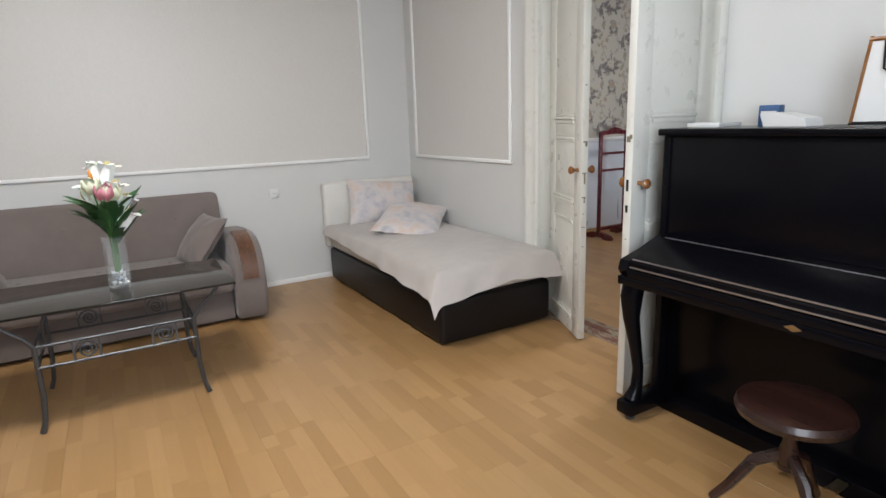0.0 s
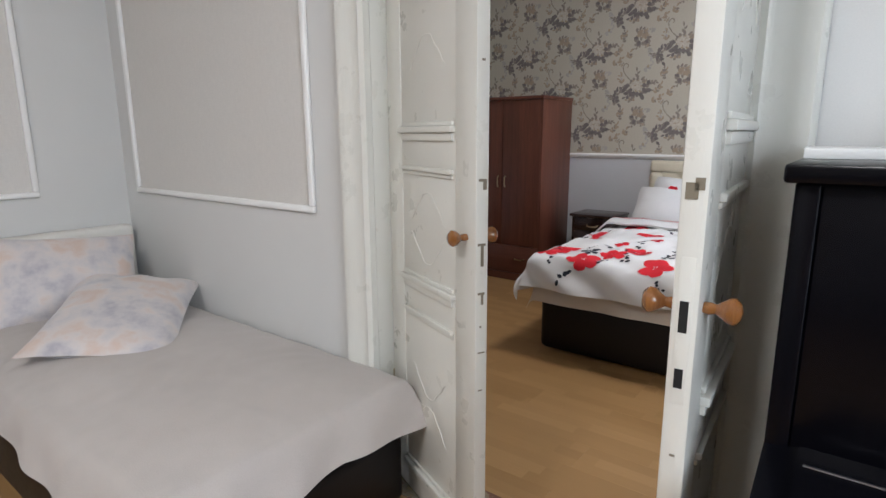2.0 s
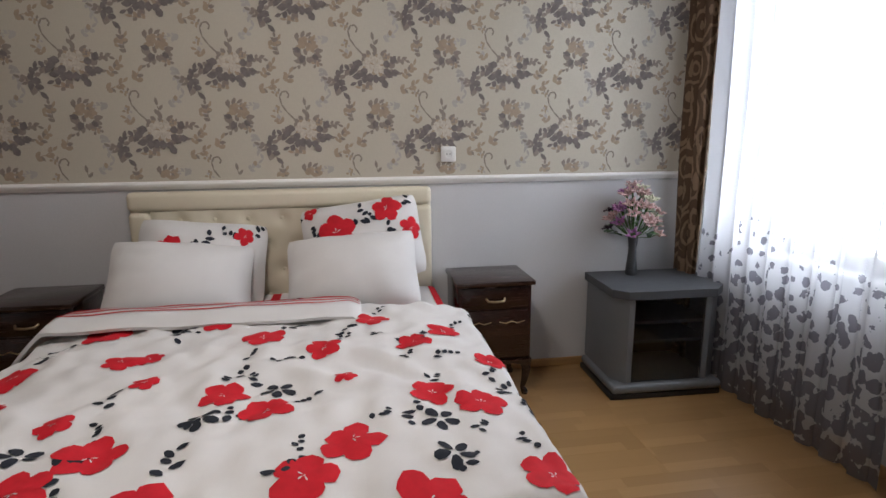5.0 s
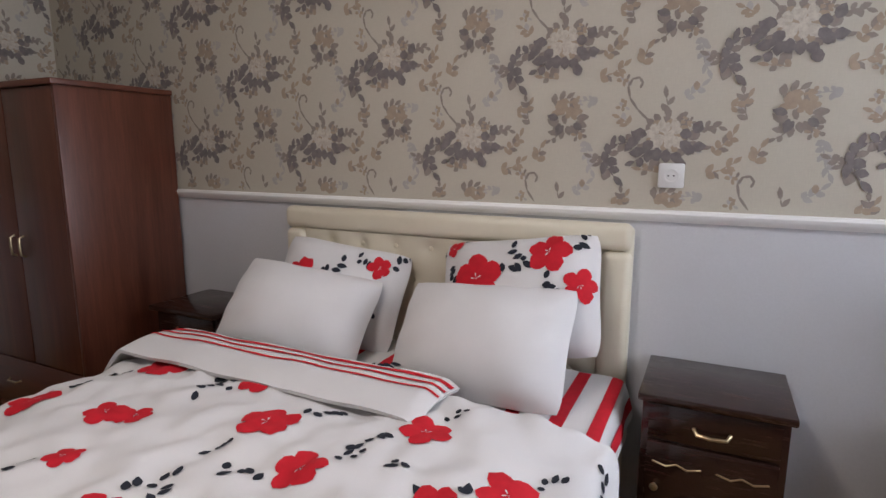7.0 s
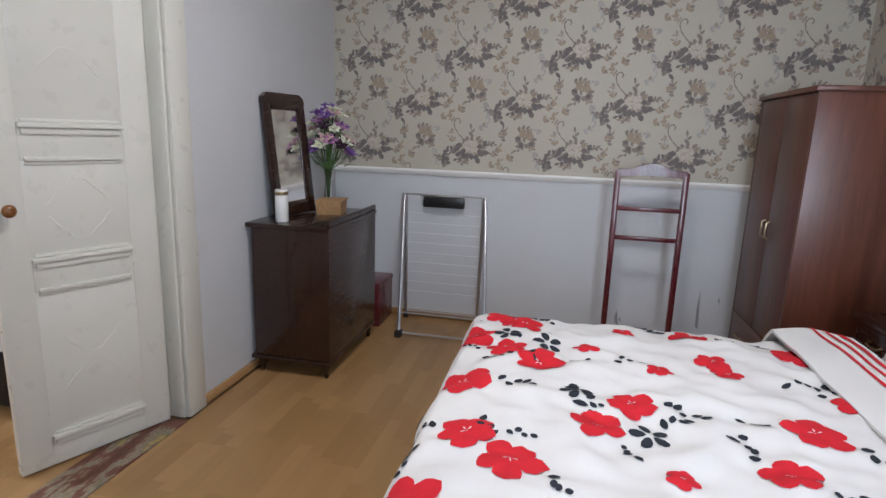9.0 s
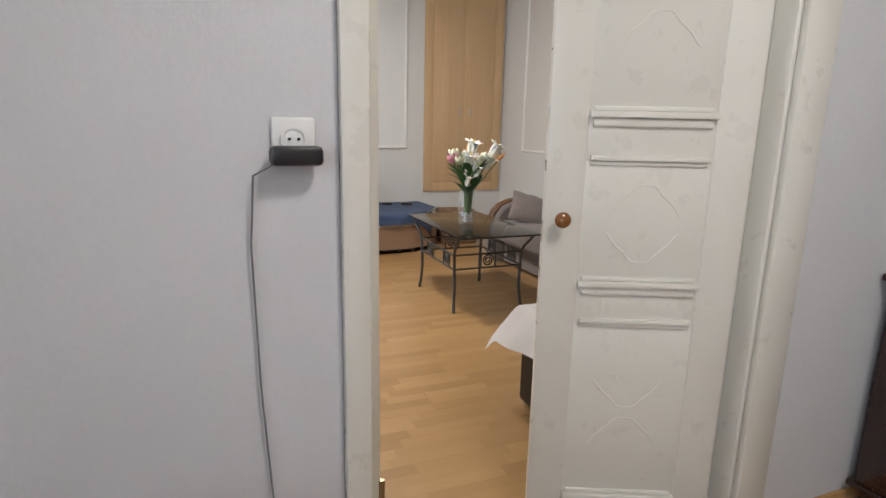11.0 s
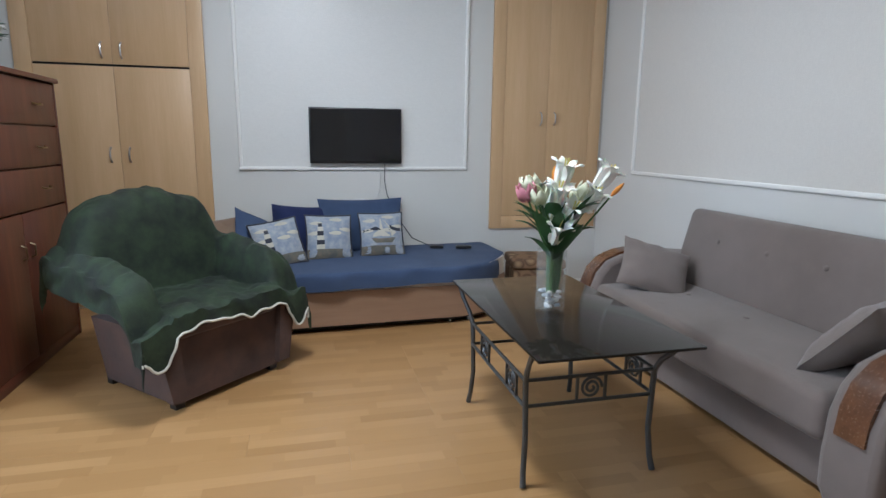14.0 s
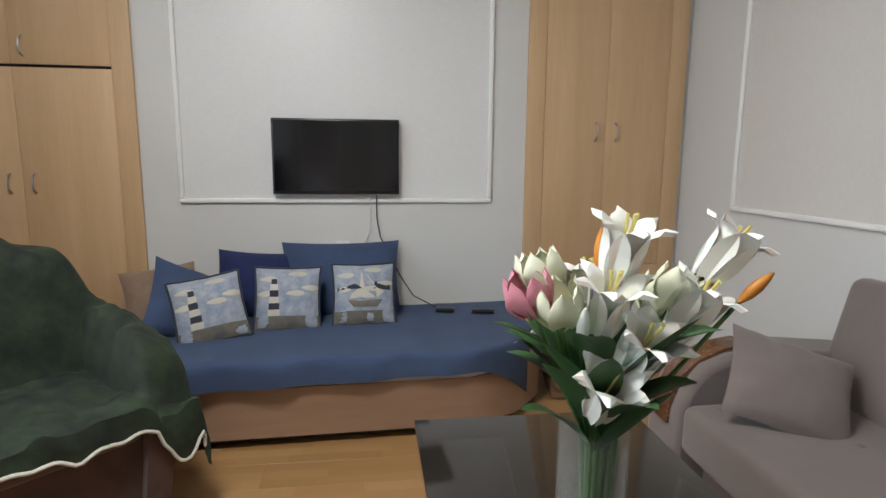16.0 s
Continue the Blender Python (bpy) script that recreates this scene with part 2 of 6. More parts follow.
M_sofa = cloth("taupe_upholstery", (0.19, 0.155, 0.14), (0.165, 0.135, 0.12), 380, 0.35)
M_cover = cloth("beige_coverlet", (0.50, 0.455, 0.42), (0.45, 0.41, 0.375), 260, 0.35, 3)
M_blue = cloth("blue_coverlet", (0.048, 0.078, 0.155), (0.036, 0.06, 0.125), 300, 0.4, 4, 0.92, 0.05)
M_navy = cloth("navy_velvet", (0.012, 0.022, 0.095), (0.008, 0.016, 0.07), 300, 0.2, 4, 0.9, 0.05)
M_green = cloth("green_plush", (0.0015, 0.006, 0.0025), (0.019, 0.038, 0.014), 90, 0.6, 9, 0.8, 0.03)
M_velour = cloth("brown_velour", (0.075, 0.033, 0.022), (0.036, 0.017, 0.013), 200, 0.3, 6, 0.85, 0.15)
M_white = cloth("white_cotton", (0.73, 0.72, 0.71), (0.69, 0.68, 0.675), 500, 0.15, 4, 0.85, 0.1)
M_sheet = cloth("cream_sheet", (0.66, 0.60, 0.52), (0.60, 0.54, 0.47), 500, 0.15)
M_red = cloth("red_print", (0.64, 0.006, 0.02), (0.54, 0.004, 0.015), 500, 0.1, 30, 0.85, 0.0)
M_ink = cloth("black_print", (0.01, 0.014, 0.022), (0.016, 0.02, 0.034), 500, 0.1, 5, 0.9, 0.0)
M_kraft = timber("daybed_board", (0.27, 0.165, 0.10), (0.34, 0.215, 0.14), 0, 0.5, 7)
# near-black for holes, plinths, dark trim and the shade slab under the daybed
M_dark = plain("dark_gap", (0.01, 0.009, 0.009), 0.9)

# ---- structure ----
H = 3.3
WX, BX, EX = -5.5, -5.08, -0.06          # west faces of living room and bedroom, east face of bedroom
TV, HB, PB = 5.19, -3.64, -0.17  # faces of the television wall, headboard wall, partition's bedroom side
DW, DE, DH = -3.13, -1.95, 2.55  # door opening

built("floor", box((-5.7, -3.95, -0.12), (0.2, 5.46, -0.009)), M_sub, "floor bed under beech laminate boards")
built("ceiling", [box((-5.7, -3.95, H), (0.2, 5.46, H + 0.1))], M_ceiling, "plain white painted ceiling")
built("wall_east", [box((0, PB, 0), (0.2, 5.46, H))], M_wall, "pale grey papered wall behind the sofa")
built("wall_east_bedroom", [box((EX, -3.95, 0), (0.2, PB, H))], M_bedwall, "grey painted wall with floral paper above a rail")
built("wall_north", [box((-5.7, TV, 0), (0, 5.46, H))], M_wall, "pale grey papered wall behind the television")
built("wall_south", [box((-5.3, -3.95, 0), (EX, HB, H))], M_bedwall, "grey painted wall with floral paper above a rail")
built("wall_partition", [box((DE + 0.06, -0.095, 0), (0, 0, H)), box((WX, -0.095, 0), (DW - 0.06, 0, H)), box((DW - 0.06, -0.095, DH + 0.05), (DE + 0.06, 0, H))], M_wall, "pale grey papered wall with a double door")
built("wall_partition_bedroom", [box((DE + 0.06, PB, 0), (0.2, -0.0955, H)), box((WX, PB, 0), (DW - 0.06, -0.095, H)), box((DW - 0.06, PB, DH + 0.05), (DE + 0.06, -0.095, H))], M_bedwall, "light grey wall round the double door")
built("wall_west", [box((-5.7, 0, 0), (WX, 1.4, H)), box((-5.7, 3.0, 0), (WX, 5.26, H)), box((-5.7, 1.4, 0), (WX, 3.0, 0.85)), box((-5.7, 1.4, 2.75), (WX, 3.0, H))], M_wall, "pale grey wall with a window")
WY0, WY1, WZ0, WZ1 = -3.38, -2.36, 0.78, 2.7
built("wall_west_bedroom", [box((-5.38, HB, 0), (BX, WY0, H)), box((-5.38, WY1, 0), (BX, PB, H)), box((-5.38, WY0, 0), (BX, WY1, WZ0)), box((-5.38, WY0, WZ1), (BX, WY1, H))], M_bedwall, "light grey wall round a tall window")


def window(name, x, y0, y1, z0, z1, label):
    w = thing(name, (x, 0, 0), 0, label, "window", "", "structure")
    for a, b in (((0, y0, z0), (0.06, y0 + 0.07, z1)), ((0, y1 - 0.07, z0), (0.06, y1, z1)), ((0, y0 + 0.07, z0), (0.06, y1 - 0.07, z0 + 0.07)), ((0, y0 + 0.07, z1 - 0.07), (0.06, y1 - 0.07, z1)), ((0, (y0 + y1) / 2 - 0.04, z0 + 0.07), (0.06, (y0 + y1) / 2 + 0.04, z1 - 0.07))):
        part("window_frame", box(a, b, 0.006), M_trim, w)
    part("window_sill", box((-0.02, y0 + 0.003, z0 - 0.03), (0.22, y1 - 0.003, z0 - 0.002), 0.006), M_trim, w)
    for a, b in ((y0 + 0.07, (y0 + y1) / 2 - 0.04), ((y0 + y1) / 2 + 0.04, y1 - 0.07)):
        p = part("pane", box((0.025, a, z0 + 0.07), (0.031, b, z1 - 0.07)), M_vglass, w)
        p.visible_shadow = False
    return w


window("window_1", -5.31, WY0, WY1, WZ0, WZ1, "tall white-framed window with bright daylight")
window("window_2", -5.66, 1.4, 3.0, 0.85, 2.75, "white-framed window of the living room")
n_ = Nodes("bright_overcast")
n_.put(n_.b.inputs["Emission Strength"], 2.2)
M_out = n_.end((0.8, 0.85, 0.9), 1.0, Emission_Color=(0.9, 0.95, 1.0, 1))
built("backdrop", [box((-9.0, -9, -1), (-8.9, 9, 8))], M_out, "white overcast daylight outside")


def moulding(name, pts, axis, face, out, label):
    """A white raised frame on a wall; pts are along-wall and height corners, three sides down from the top."""
    w = thing(name, (0, 0, 0), 0, label, "moulding", "wall panel mouldings", "structure")
    (a0, z0), (a1, z1) = pts
    t = 0.028
    for lo, hi in (((a0, z0), (a1, z0 + t)), ((a0, z0 + t), (a0 + t, z1)), ((a1 - t, z0 + t), (a1, z1)), ((a0 + t, z1 - t), (a1 - t, z1))):
        f0, f1 = sorted((face + out * 0.0005, face + out * 0.022))
        if axis == "x":
            g = box((f0, lo[0], lo[1]), (f1, hi[0], hi[1]), 0.008, 3)
        else:
            g = box((lo[0], f0, lo[1]), (hi[0], f1, hi[1]), 0.008, 3)
        part("strip", g, M_trim, w)
    return w


moulding("trim_panel_east", ((0.43, 1.065), (4.63, 3.05)), "x", 0, -1, "white raised moulding round a wall panel")
moulding("trim_panel_partition", ((-1.635, 1.065), (-0.16, 3.05)), "y", 0, 1, "white raised moulding round a wall panel")
moulding("trim_panel_north", ((-3.155, 1.07), (-1.28, 3.05)), "y", TV, -1, "white raised moulding round a wall panel")
built("panel_east", box((-0.004, 0.45, 1.085), (0, 4.61, 3.03)), M_panel, "grey-beige woven wallpaper panel")
built("panel_partition", box((-1.615, 0, 1.085), (-0.18, 0.004, 3.03)), M_panel, "grey-beige woven wallpaper panel")
built("panel_north", box((-3.135, TV - 0.004, 1.09), (-1.30, TV, 3.03)), M_panel_tv, "pale silver-grey woven wallpaper panel")

RZ, RS = 1.11, 1.155
built("wallpaper_south", box((BX, HB, RS + 0.02), (EX, HB + 0.004, H)), M_paper, "taupe floral wallpaper above the dado rail")
built("wallpaper_east", box((EX - 0.004, HB + 0.004, RZ + 0.02), (EX, PB, H)), M_paper, "taupe floral wallpaper above the dado rail")
prof = [(0, 0), (0.012, 0), (0.018, 0.01), (0.026, 0.016), (0.03, 0.03), (0.024, 0.04), (0, 0.042)]
built("trim_rail_south", slab([(HB + a, RS - 0.016 + b) for a, b in prof], 0, BX, EX - 0.001), M_trim, "white dado rail under floral wallpaper")
built("trim_rail_east", slab([(EX - a, RZ - 0.016 + b) for a, b in prof], 1, HB + 0.03, PB), M_trim, "white dado rail under floral wallpaper")
for nm, g, m in (("baseboard_east", box((-0.014, 0, 0), (0, TV - 0.015, 0.045), 0.004), M_trim), ("baseboard_partition", box((DE + 0.13, 0, 0), (-0.015, 0.014, 0.045), 0.004), M_trim), ("baseboard_north", box((WX, TV - 0.014, 0), (0, TV, 0.045), 0.004), M_trim),
                 ("baseboard_south", box((BX, HB, 0), (EX, HB + 0.016, 0.05), 0.005), M_skirt), ("baseboard_east_bedroom", box((EX - 0.016, HB + 0.017, 0), (EX, PB - 0.017, 0.05), 0.005), M_skirt), ("baseboard_partition_bedroom", box((DE + 0.18, PB - 0.016, 0), (EX - 0.001, PB, 0.05), 0.005), M_skirt),
                 ("baseboard_partition_bedroom_west", box((BX, PB - 0.016, 0), (DW - 0.09, PB, 0.05), 0.005), M_skirt), ("baseboard_west_bedroom", box((BX, HB + 0.017, 0), (BX + 0.016, PB - 0.017, 0.05), 0.005), M_skirt)):
    built(nm, g, m, "narrow skirting strip along the wall")

# door casing, lining and threshold
M_jamb = paint("tan_jamb_paint", (0.50, 0.42, 0.27), 0.4, (0.34, 0.27, 0.17), 0.66)
cas = [(0, 0), (0, 0.028), (0.02, 0.036), (0.035, 0.03), (0.05, 0.034), (0.075, 0.034), (0.09, 0.045), (0.12, 0.045), (0.13, 0.03), (0.13, 0)]
dc = thing("door_1", (0, 0, 0), 0, "white painted double door frame with moulded casing", "door frame", "", "structure")
part("casing", slab([(DE + a, b + 0.001) for a, b in cas], 2, 0, DH + 0.1), M_door, dc)
part("casing", slab([(DW - a, b + 0.001) for a, b in cas], 2, 0, DH + 0.1), M_door, dc)
part("casing", box((DW, 0.001, DH), (DE, 0.035, DH + 0.12), 0.006), M_door, dc)
part("casing", box((DE + 0.04, PB - 0.025, 0), (DE + 0.17, PB - 0.001, DH + 0.1), 0.006), M_door, dc)
part("casing", box((DW - 0.06, PB - 0.025, 0), (DW - 0.0, PB - 0.001, DH + 0.1), 0.006), M_door, dc)
part("lining", box((DE, -0.09, 0), (DE + 0.058, -0.001, DH), 0.004), M_door, dc)
part("lining", box((DE + 0.03, PB + 0.001, 0), (DE + 0.058, -0.092, DH), 0.004), M_door, dc)
part("lining", box((DW - 0.058, PB + 0.001, 0), (DW, -0.001, DH), 0.004), M_jamb, dc, "tan painted door jamb")
part("lining", box((DW, PB + 0.001, DH), (DE, -0.001, DH + 0.048), 0.004), M_door, dc)

n_ = Nodes("worn_threshold_paint")
chips = n_.noise(9, 8, n_.scaled(0.6, 1.6, 1), 0.7)
col_ = n_.ramp(chips, [(0.40, (0.12, 0.042, 0.028)), (0.50, (0.17, 0.07, 0.045)), (0.54, (0.30, 0.26, 0.19)), (0.60, (0.17, 0.15, 0.11)), (0.66, (0.42, 0.30, 0.10))])
n_.bump(chips, 0.5, 0.006)
M_thresh = n_.end(col_, 0.55)
th = thing("threshold", (0, 0, 0), 0, "worn red-brown threshold boards with flaking paint", "threshold", "", "structure")
part("board", box((DW + 0.001, PB - 0.03, -0.01), (DE - 0.001, -0.09, 0.006), 0.003), M_thresh, th)
part("board", box((DW + 0.001, -0.088, -0.01), (DE - 0.001, 0.012, 0.004), 0.003), M_thresh, th)


def door_leaf(name, hinge, turn, worn, label):
    """A panelled leaf; local x runs from hinge to free edge."""
    w, h, t = 0.60, DH - 0.02, 0.042
    d = thing(name, (hinge[0], hinge[1], 0.012), turn, label, "door", "double door leaves")
    s = 0.115
    rails = [(0, 0.12), (0.735, 0.86), (1.24, 1.37), (h - 0.14, h)]
    part("stile", box((0, -t / 2, 0), (s, t / 2, h), 0.003), M_door, d)
    part("stile", box((w - s, -t / 2, 0), (w, t / 2, h), 0.003), M_door, d)
    for a, b in rails:
        part("rail", box((s - 0.0005, -t / 2 + 0.0006, a), (w - s + 0.0005, t / 2 - 0.0006, b), 0.002), M_door, d)
    pf = t / 2 - 0.0025
    for (_, a), (b, _) in zip(rails, rails[1:]):
        p = part("door_panel", box((s - 0.004, -pf, a - 0.004), (w - s + 0.004, pf, b + 0.004), 0.002), M_door, d)
        c, zc = w / 2, (a + b) / 2
        for f in (-1, 1):
            # two-step sill under the panel and a thin head above it
            for z0, z1, out in ((a - 0.032, a - 0.008, 0.012), (a - 0.007, a + 0.012, 0.021), (a + 0.0125, a + 0.026, 0.009), (b - 0.014, b - 0.002, 0.007), (b - 0.001, b + 0.014, 0.014)):
                ys = sorted((f * (pf - 0.001), f * (t / 2 + out - 0.003)))
                inset = 0.012 if out < 0.02 else 0.0
                part("ledge", box((s + inset, ys[0], z0), (w - s - inset, ys[1], z1), 0.003, 2), M_door, p)
            # shallow carved ornament
            y0 = f * (pf - 0.0018)
            for zq in [zc] if b - a < 0.5 else [a + 0.17, b - 0.17]:
                up, dn = (b - a < 0.5 or zq > zc), (b - a < 0.5 or zq < zc)
                for sx in (-1, 1):
                    for sz, on in ((1, dn), (-1, up)):
                        if on:
                            pts = [(c + sx * 0.125, y0, zq + sz * 0.02), (c + sx * 0.105, y0, zq + sz * 0.03), (c + sx * 0.085, y0, zq + sz * 0.06), (c + sx * 0.05, y0, zq + sz * 0.09), (c + sx * 0.03, y0, zq + sz * 0.115), (c, y0, zq + sz * 0.12)]
                            part("ornament", tube(pts, [0.002, 0.004, 0.0042, 0.0038, 0.0038, 0.003], 8), M_door, p)
    for f in (-1, 1):
        k = [(0.010, 0), (0.011, 0.010), (0.009, 0.020), (0.016, 0.030), (0.023, 0.040), (0.024, 0.049), (0.016, 0.058), (0.004, 0.061)]
        m = Matrix.Translation((w - 0.05, f * t / 2, 1.065)) @ Matrix.Rotation(-f * math.pi / 2, 4, "X")
        part("knob", moved(lathe(k, 20), m), M_knob, d, "varnished turned wooden knob")
    if worn:
        for a, b, y0, y1 in ((1.045, 1.052, -0.014, 0.012), (0.985, 1.046, -0.004, 0.006), (1.205, 1.235, 0.002, 0.014), (1.228, 1.236, -0.012, 0.0025), (0.90, 0.907, -0.013, 0.010), (0.87, 0.901, -0.002, 0.006), (0.72, 0.724, -0.012, 0.012), (0.80, 0.806, -0.006, 0.0), (1.55, 1.556, -0.004, 0.006), (0.60, 0.604, -0.010, 0.004)):
            part("worn_patch", box((w - 0.001, y0, a), (w + 0.0012, y1, b)), M_wornedge, d, "bare worn patch in the paint")
    else:
        part("lock_plate", box((w - 0.001, -0.012, 0.9), (w + 0.0012, 0.012, 1.16), 0.0005), M_door, d)
        for a, b in ((1.03, 1.085), (0.93, 0.965)):
            part("keep_hole", box((w + 0.0005, -0.008, a), (w + 0.0022, 0.006, b)), M_dark, d)
        for a, b, y0, y1 in ((1.255, 1.282, -0.014, 0.006), (1.27, 1.290, 0.0, 0.015), (0.80, 0.804, -0.005, 0.004)):
            part("worn_patch", box((w - 0.001, y0, a), (w + 0.0012, y1, b)), M_wornedge, d, "bare worn patch in the paint")
    part("hinge", tube([(0.0, -t / 2 - 0.004, 0.35), (0.0, -t / 2 - 0.004, 0.45)], 0.008), M_brass, d)
    return d


M_wornedge = plain("bare_worn_edge", (0.20, 0.17, 0.12), 0.7, 0.0, 0.4)
door_leaf("door_leaf", (DE - 0.004, -0.105), 156.2, True, "white painted panelled door leaf standing ajar beside the single bed")
door_leaf("door_leaf", (DW + 0.022, -0.105), 93.2, False, "white painted panelled door leaf opened against the piano")


# ---- cloth helpers ----
def draper(x0, x1, y0, y1, z, r=0.05, ripple=0.02, seed=0, puff=0.0, wrinkle=0.004, flare=0.12):
    """A cloth laid over a block: maps cloth metres to space, bending down past the edges."""
    def bend(s, a, b):
        if s < a:
            e = a - s
            q = r * (1 - math.exp(-e / r))
            return a - q, e - q, -1
        if s > b:
            e = s - b
            q = r * (1 - math.exp(-e / r))
            return b + q, e - q, 1
        return s, 0.0, 0
    def fn(u, v):
        x, dx, sx = bend(u, x0, x1)
        y, dy, sy = bend(v, y0, y1)
        drop = math.sqrt(dx * dx + dy * dy)
        wav = noise.noise((u * 5 + seed, v * 5, seed)) + 0.6 * math.sin(u * 17 + v * 21 + seed + 2 * noise.noise((u * 2, v * 2, seed)))
        k = ripple * min(1.0, drop / 0.12) * wav
        x += sx * (k + flare * dx) * (dx > 0) + 0.1 * dy * sx
        y += sy * (k + flare * dy) * (dy > 0) + 0.1 * dx * sy
        top = 1.0 if drop == 0 else max(0.0, 1 - drop / 0.1)
        fx = max(0.0, min(1.0, (u - x0) / 0.25, (x1 - u) / 0.25))
        fy = max(0.0, min(1.0, (v - y0) / 0.25, (y1 - v) / 0.25))
        ridge = 1 - abs(noise.noise((u * 3.1 + v * 2.0, v * 3.1 - u * 1.2, 7 + seed))) * 2
        zz = z - drop + top * (puff * math.sin(min(1, fx) * 1.57) * math.sin(min(1, fy) * 1.57) + wrinkle * (ridge + noise.noise((u * 13, v * 11, seed))))
        return x, y, zz
    return fn


def lifted(fn, u, v, d):
    e = 0.004
    p = Vector(fn(u, v))
    n = (Vector(fn(u + e, v)) - p).cross(Vector(fn(u, v + e)) - p)
    n = n.normalized() if n.length > 1e-9 else Vector((0, 0, 1))
    if n.z < -0.2:
        n = -n
    return tuple(p + n * d)


def blob(fn, pts, d=0.0025):
    """A printed shape: an outline in cloth metres laid on the surface fn."""
    cu, cv = sum(p[0] for p in pts) / len(pts), sum(p[1] for p in pts) / len(pts)
    ring2 = [((p[0] + cu) / 2, (p[1] + cv) / 2) for p in pts]
    V = [lifted(fn, cu, cv, d)] + [lifted(fn, *p, d) for p in ring2] + [lifted(fn, *p, d) for p in pts]
    n = len(pts)
    F = [(0, 1 + i, 1 + (i + 1) % n) for i in range(n)] + [(1 + i, 1 + n + i, 1 + n + (i + 1) % n, 1 + (i + 1) % n) for i in range(n)]
    return V, F


def petal(cu, cv, ang, r0, r1, w, n=10, rag=0.0, rng=random, leaf=False):
    """An egg-shaped outline pointing away from a centre."""
    out = []
    for i in range(n):
        a = 2 * math.pi * i / n
        l = (r0 + r1) / 2 + (r1 - r0) / 2 * math.cos(a)
        s = w / 2 * math.sin(a) * (abs(math.sin(a)) ** 0.7 if leaf else 1 + 0.25 * math.cos(a))
        l *= 1 + rag * (rng.random() - 0.5)
        out.append((cu + l * math.cos(ang) - s * math.sin(ang), cv + l * math.sin(ang) + s * math.cos(ang)))
    return out


def poppy(fn, cu, cv, r, rot, red, white, rng):
    for k in range(5):
        a = rot + k * 2 * math.pi / 5 + rng.uniform(-0.15, 0.15)
        red.append(blob(fn, petal(cu, cv, a, r * 0.02, r * rng.uniform(0.9, 1.08), r * 0.80, 12, 0.14, rng), 0.0025 + 0.0002 * k))
    for k in range(3):
        a = rot + k * 1.3
        white.append(blob(fn, petal(cu, cv, a, r * 0.05, r * 0.22, r * 0.05, 6), 0.0042))


def spray(fn, cu, cv, ang, n, size, ink, rng):
    u, v = cu, cv
    for k in range(n):
        ink.append(blob(fn, petal(u, v, ang + rng.choice((-0.9, 0.9)) + rng.uniform(-0.3, 0.3), 0, size * rng.uniform(0.6, 1.1), size * 0.55, 9, 0.1, rng, True), 0.0026))
        u += math.cos(ang) * size * 0.62
        v += math.sin(ang) * size * 0.62
        ang += rng.uniform(-0.4, 0.4)


def cushion(w, h, t, seed=0, pinch=0.07, flat=2.2, soft=0.0):
    """A stuffed cushion, local x width, y height, z thickness; returns its mesh and the map of its upper face."""
    def edge(u, v):
        k = 1 - pinch * (1 - abs(v) ** 2) * abs(u) ** 3
        q = 1 - pinch * (1 - abs(u) ** 2) * abs(v) ** 3
        k *= 1 - soft * abs(v) ** 5
        q *= 1 - soft * abs(u) ** 5
        return u * w / 2 * k, v * h / 2 * q
    def hgt(u, v):
        f = max(0.0, 1 - abs(u) ** flat) * max(0.0, 1 - abs(v) ** flat)
        return t / 2 * f ** 0.55 + 0.007 * noise.noise((u * 2.7 + seed, v * 2.7, seed * 3.1)) * min(1, 6 * f) + 0.005 * math.sin(9 * math.atan2(v, u + 0.01) + seed) * min(1, 4 * f) * (u * u + v * v)
    top = lambda u, v: (*edge(u, v), hgt(u, v))
    bot = lambda u, v: (*edge(u, v), -hgt(u, -v) - 0.002)
    g = span(-1, 1, 19)
    metres = lambda a, b: top(max(-0.99, min(0.99, a * 2 / w)), max(-0.99, min(0.99, b * 2 / h)))
    return [sheet(top, g, g), sheet(bot, g, g)], metres


def place_cushion(name, w, h, t, m, material, label, seed, group="", category="pillow", pinch=0.07, soft=0.0):
    geo, fn = cushion(w, h, t, seed, pinch, 2.2, soft)
    ob = tagged(new(name), label, category, group)
    ob.matrix_basis = m
    part("cover", geo, material, ob)
    return ob, fn

# ---- living room ----
rng = random.Random(5)

# single bed with coverlet and two pillows
sb = thing("single_bed", (-1.02, 0.475, 0), 0, "low single bed with dark brown leatherette base", "bed")
part("base", box((-1.075, -0.445, 0.012), (0.93, 0.445, 0.30), 0.03, 3), M_leather, sb)
part("mattress", box((-1.05, -0.44, 0.30), (0.92, 0.44, 0.48), 0.04, 3), M_sheet, sb)
part("headboard", box((0.915, -0.445, 0.30), (1.0, 0.465, 0.885), 0.03, 3), M_whitelea, sb, "low white leatherette headboard")
for sx in (-0.85, 0.85):
    for sy in (-0.33, 0.33):
        part("foot", box((sx - 0.03, sy - 0.03, 0), (sx + 0.03, sy + 0.03, 0.014)), M_plastic, sb)
cv = tagged(new("coverlet"), "thin beige coverlet hanging over the single bed", "bedspread")
drape_ = draper(-2.085, -0.12, 0.05, 0.915, 0.505, 0.035, 0.014, 3, 0.03, 0.005, 0.45)
def coverlet(u, v):
    """Hangs short near the headboard and longer towards the free corner of the foot."""
    if v > 0.915:
        v = 0.915 + (v - 0.915) * (0.55 + 0.45 * min(1.0, max(0.0, (-0.1 - u) / 1.9)) ** 1.5)
    if u < -2.085:
        u = -2.085 - (-2.085 - u) * (0.75 + 0.25 * abs(v - 0.4) / 0.5)
    return drape_(u, v)
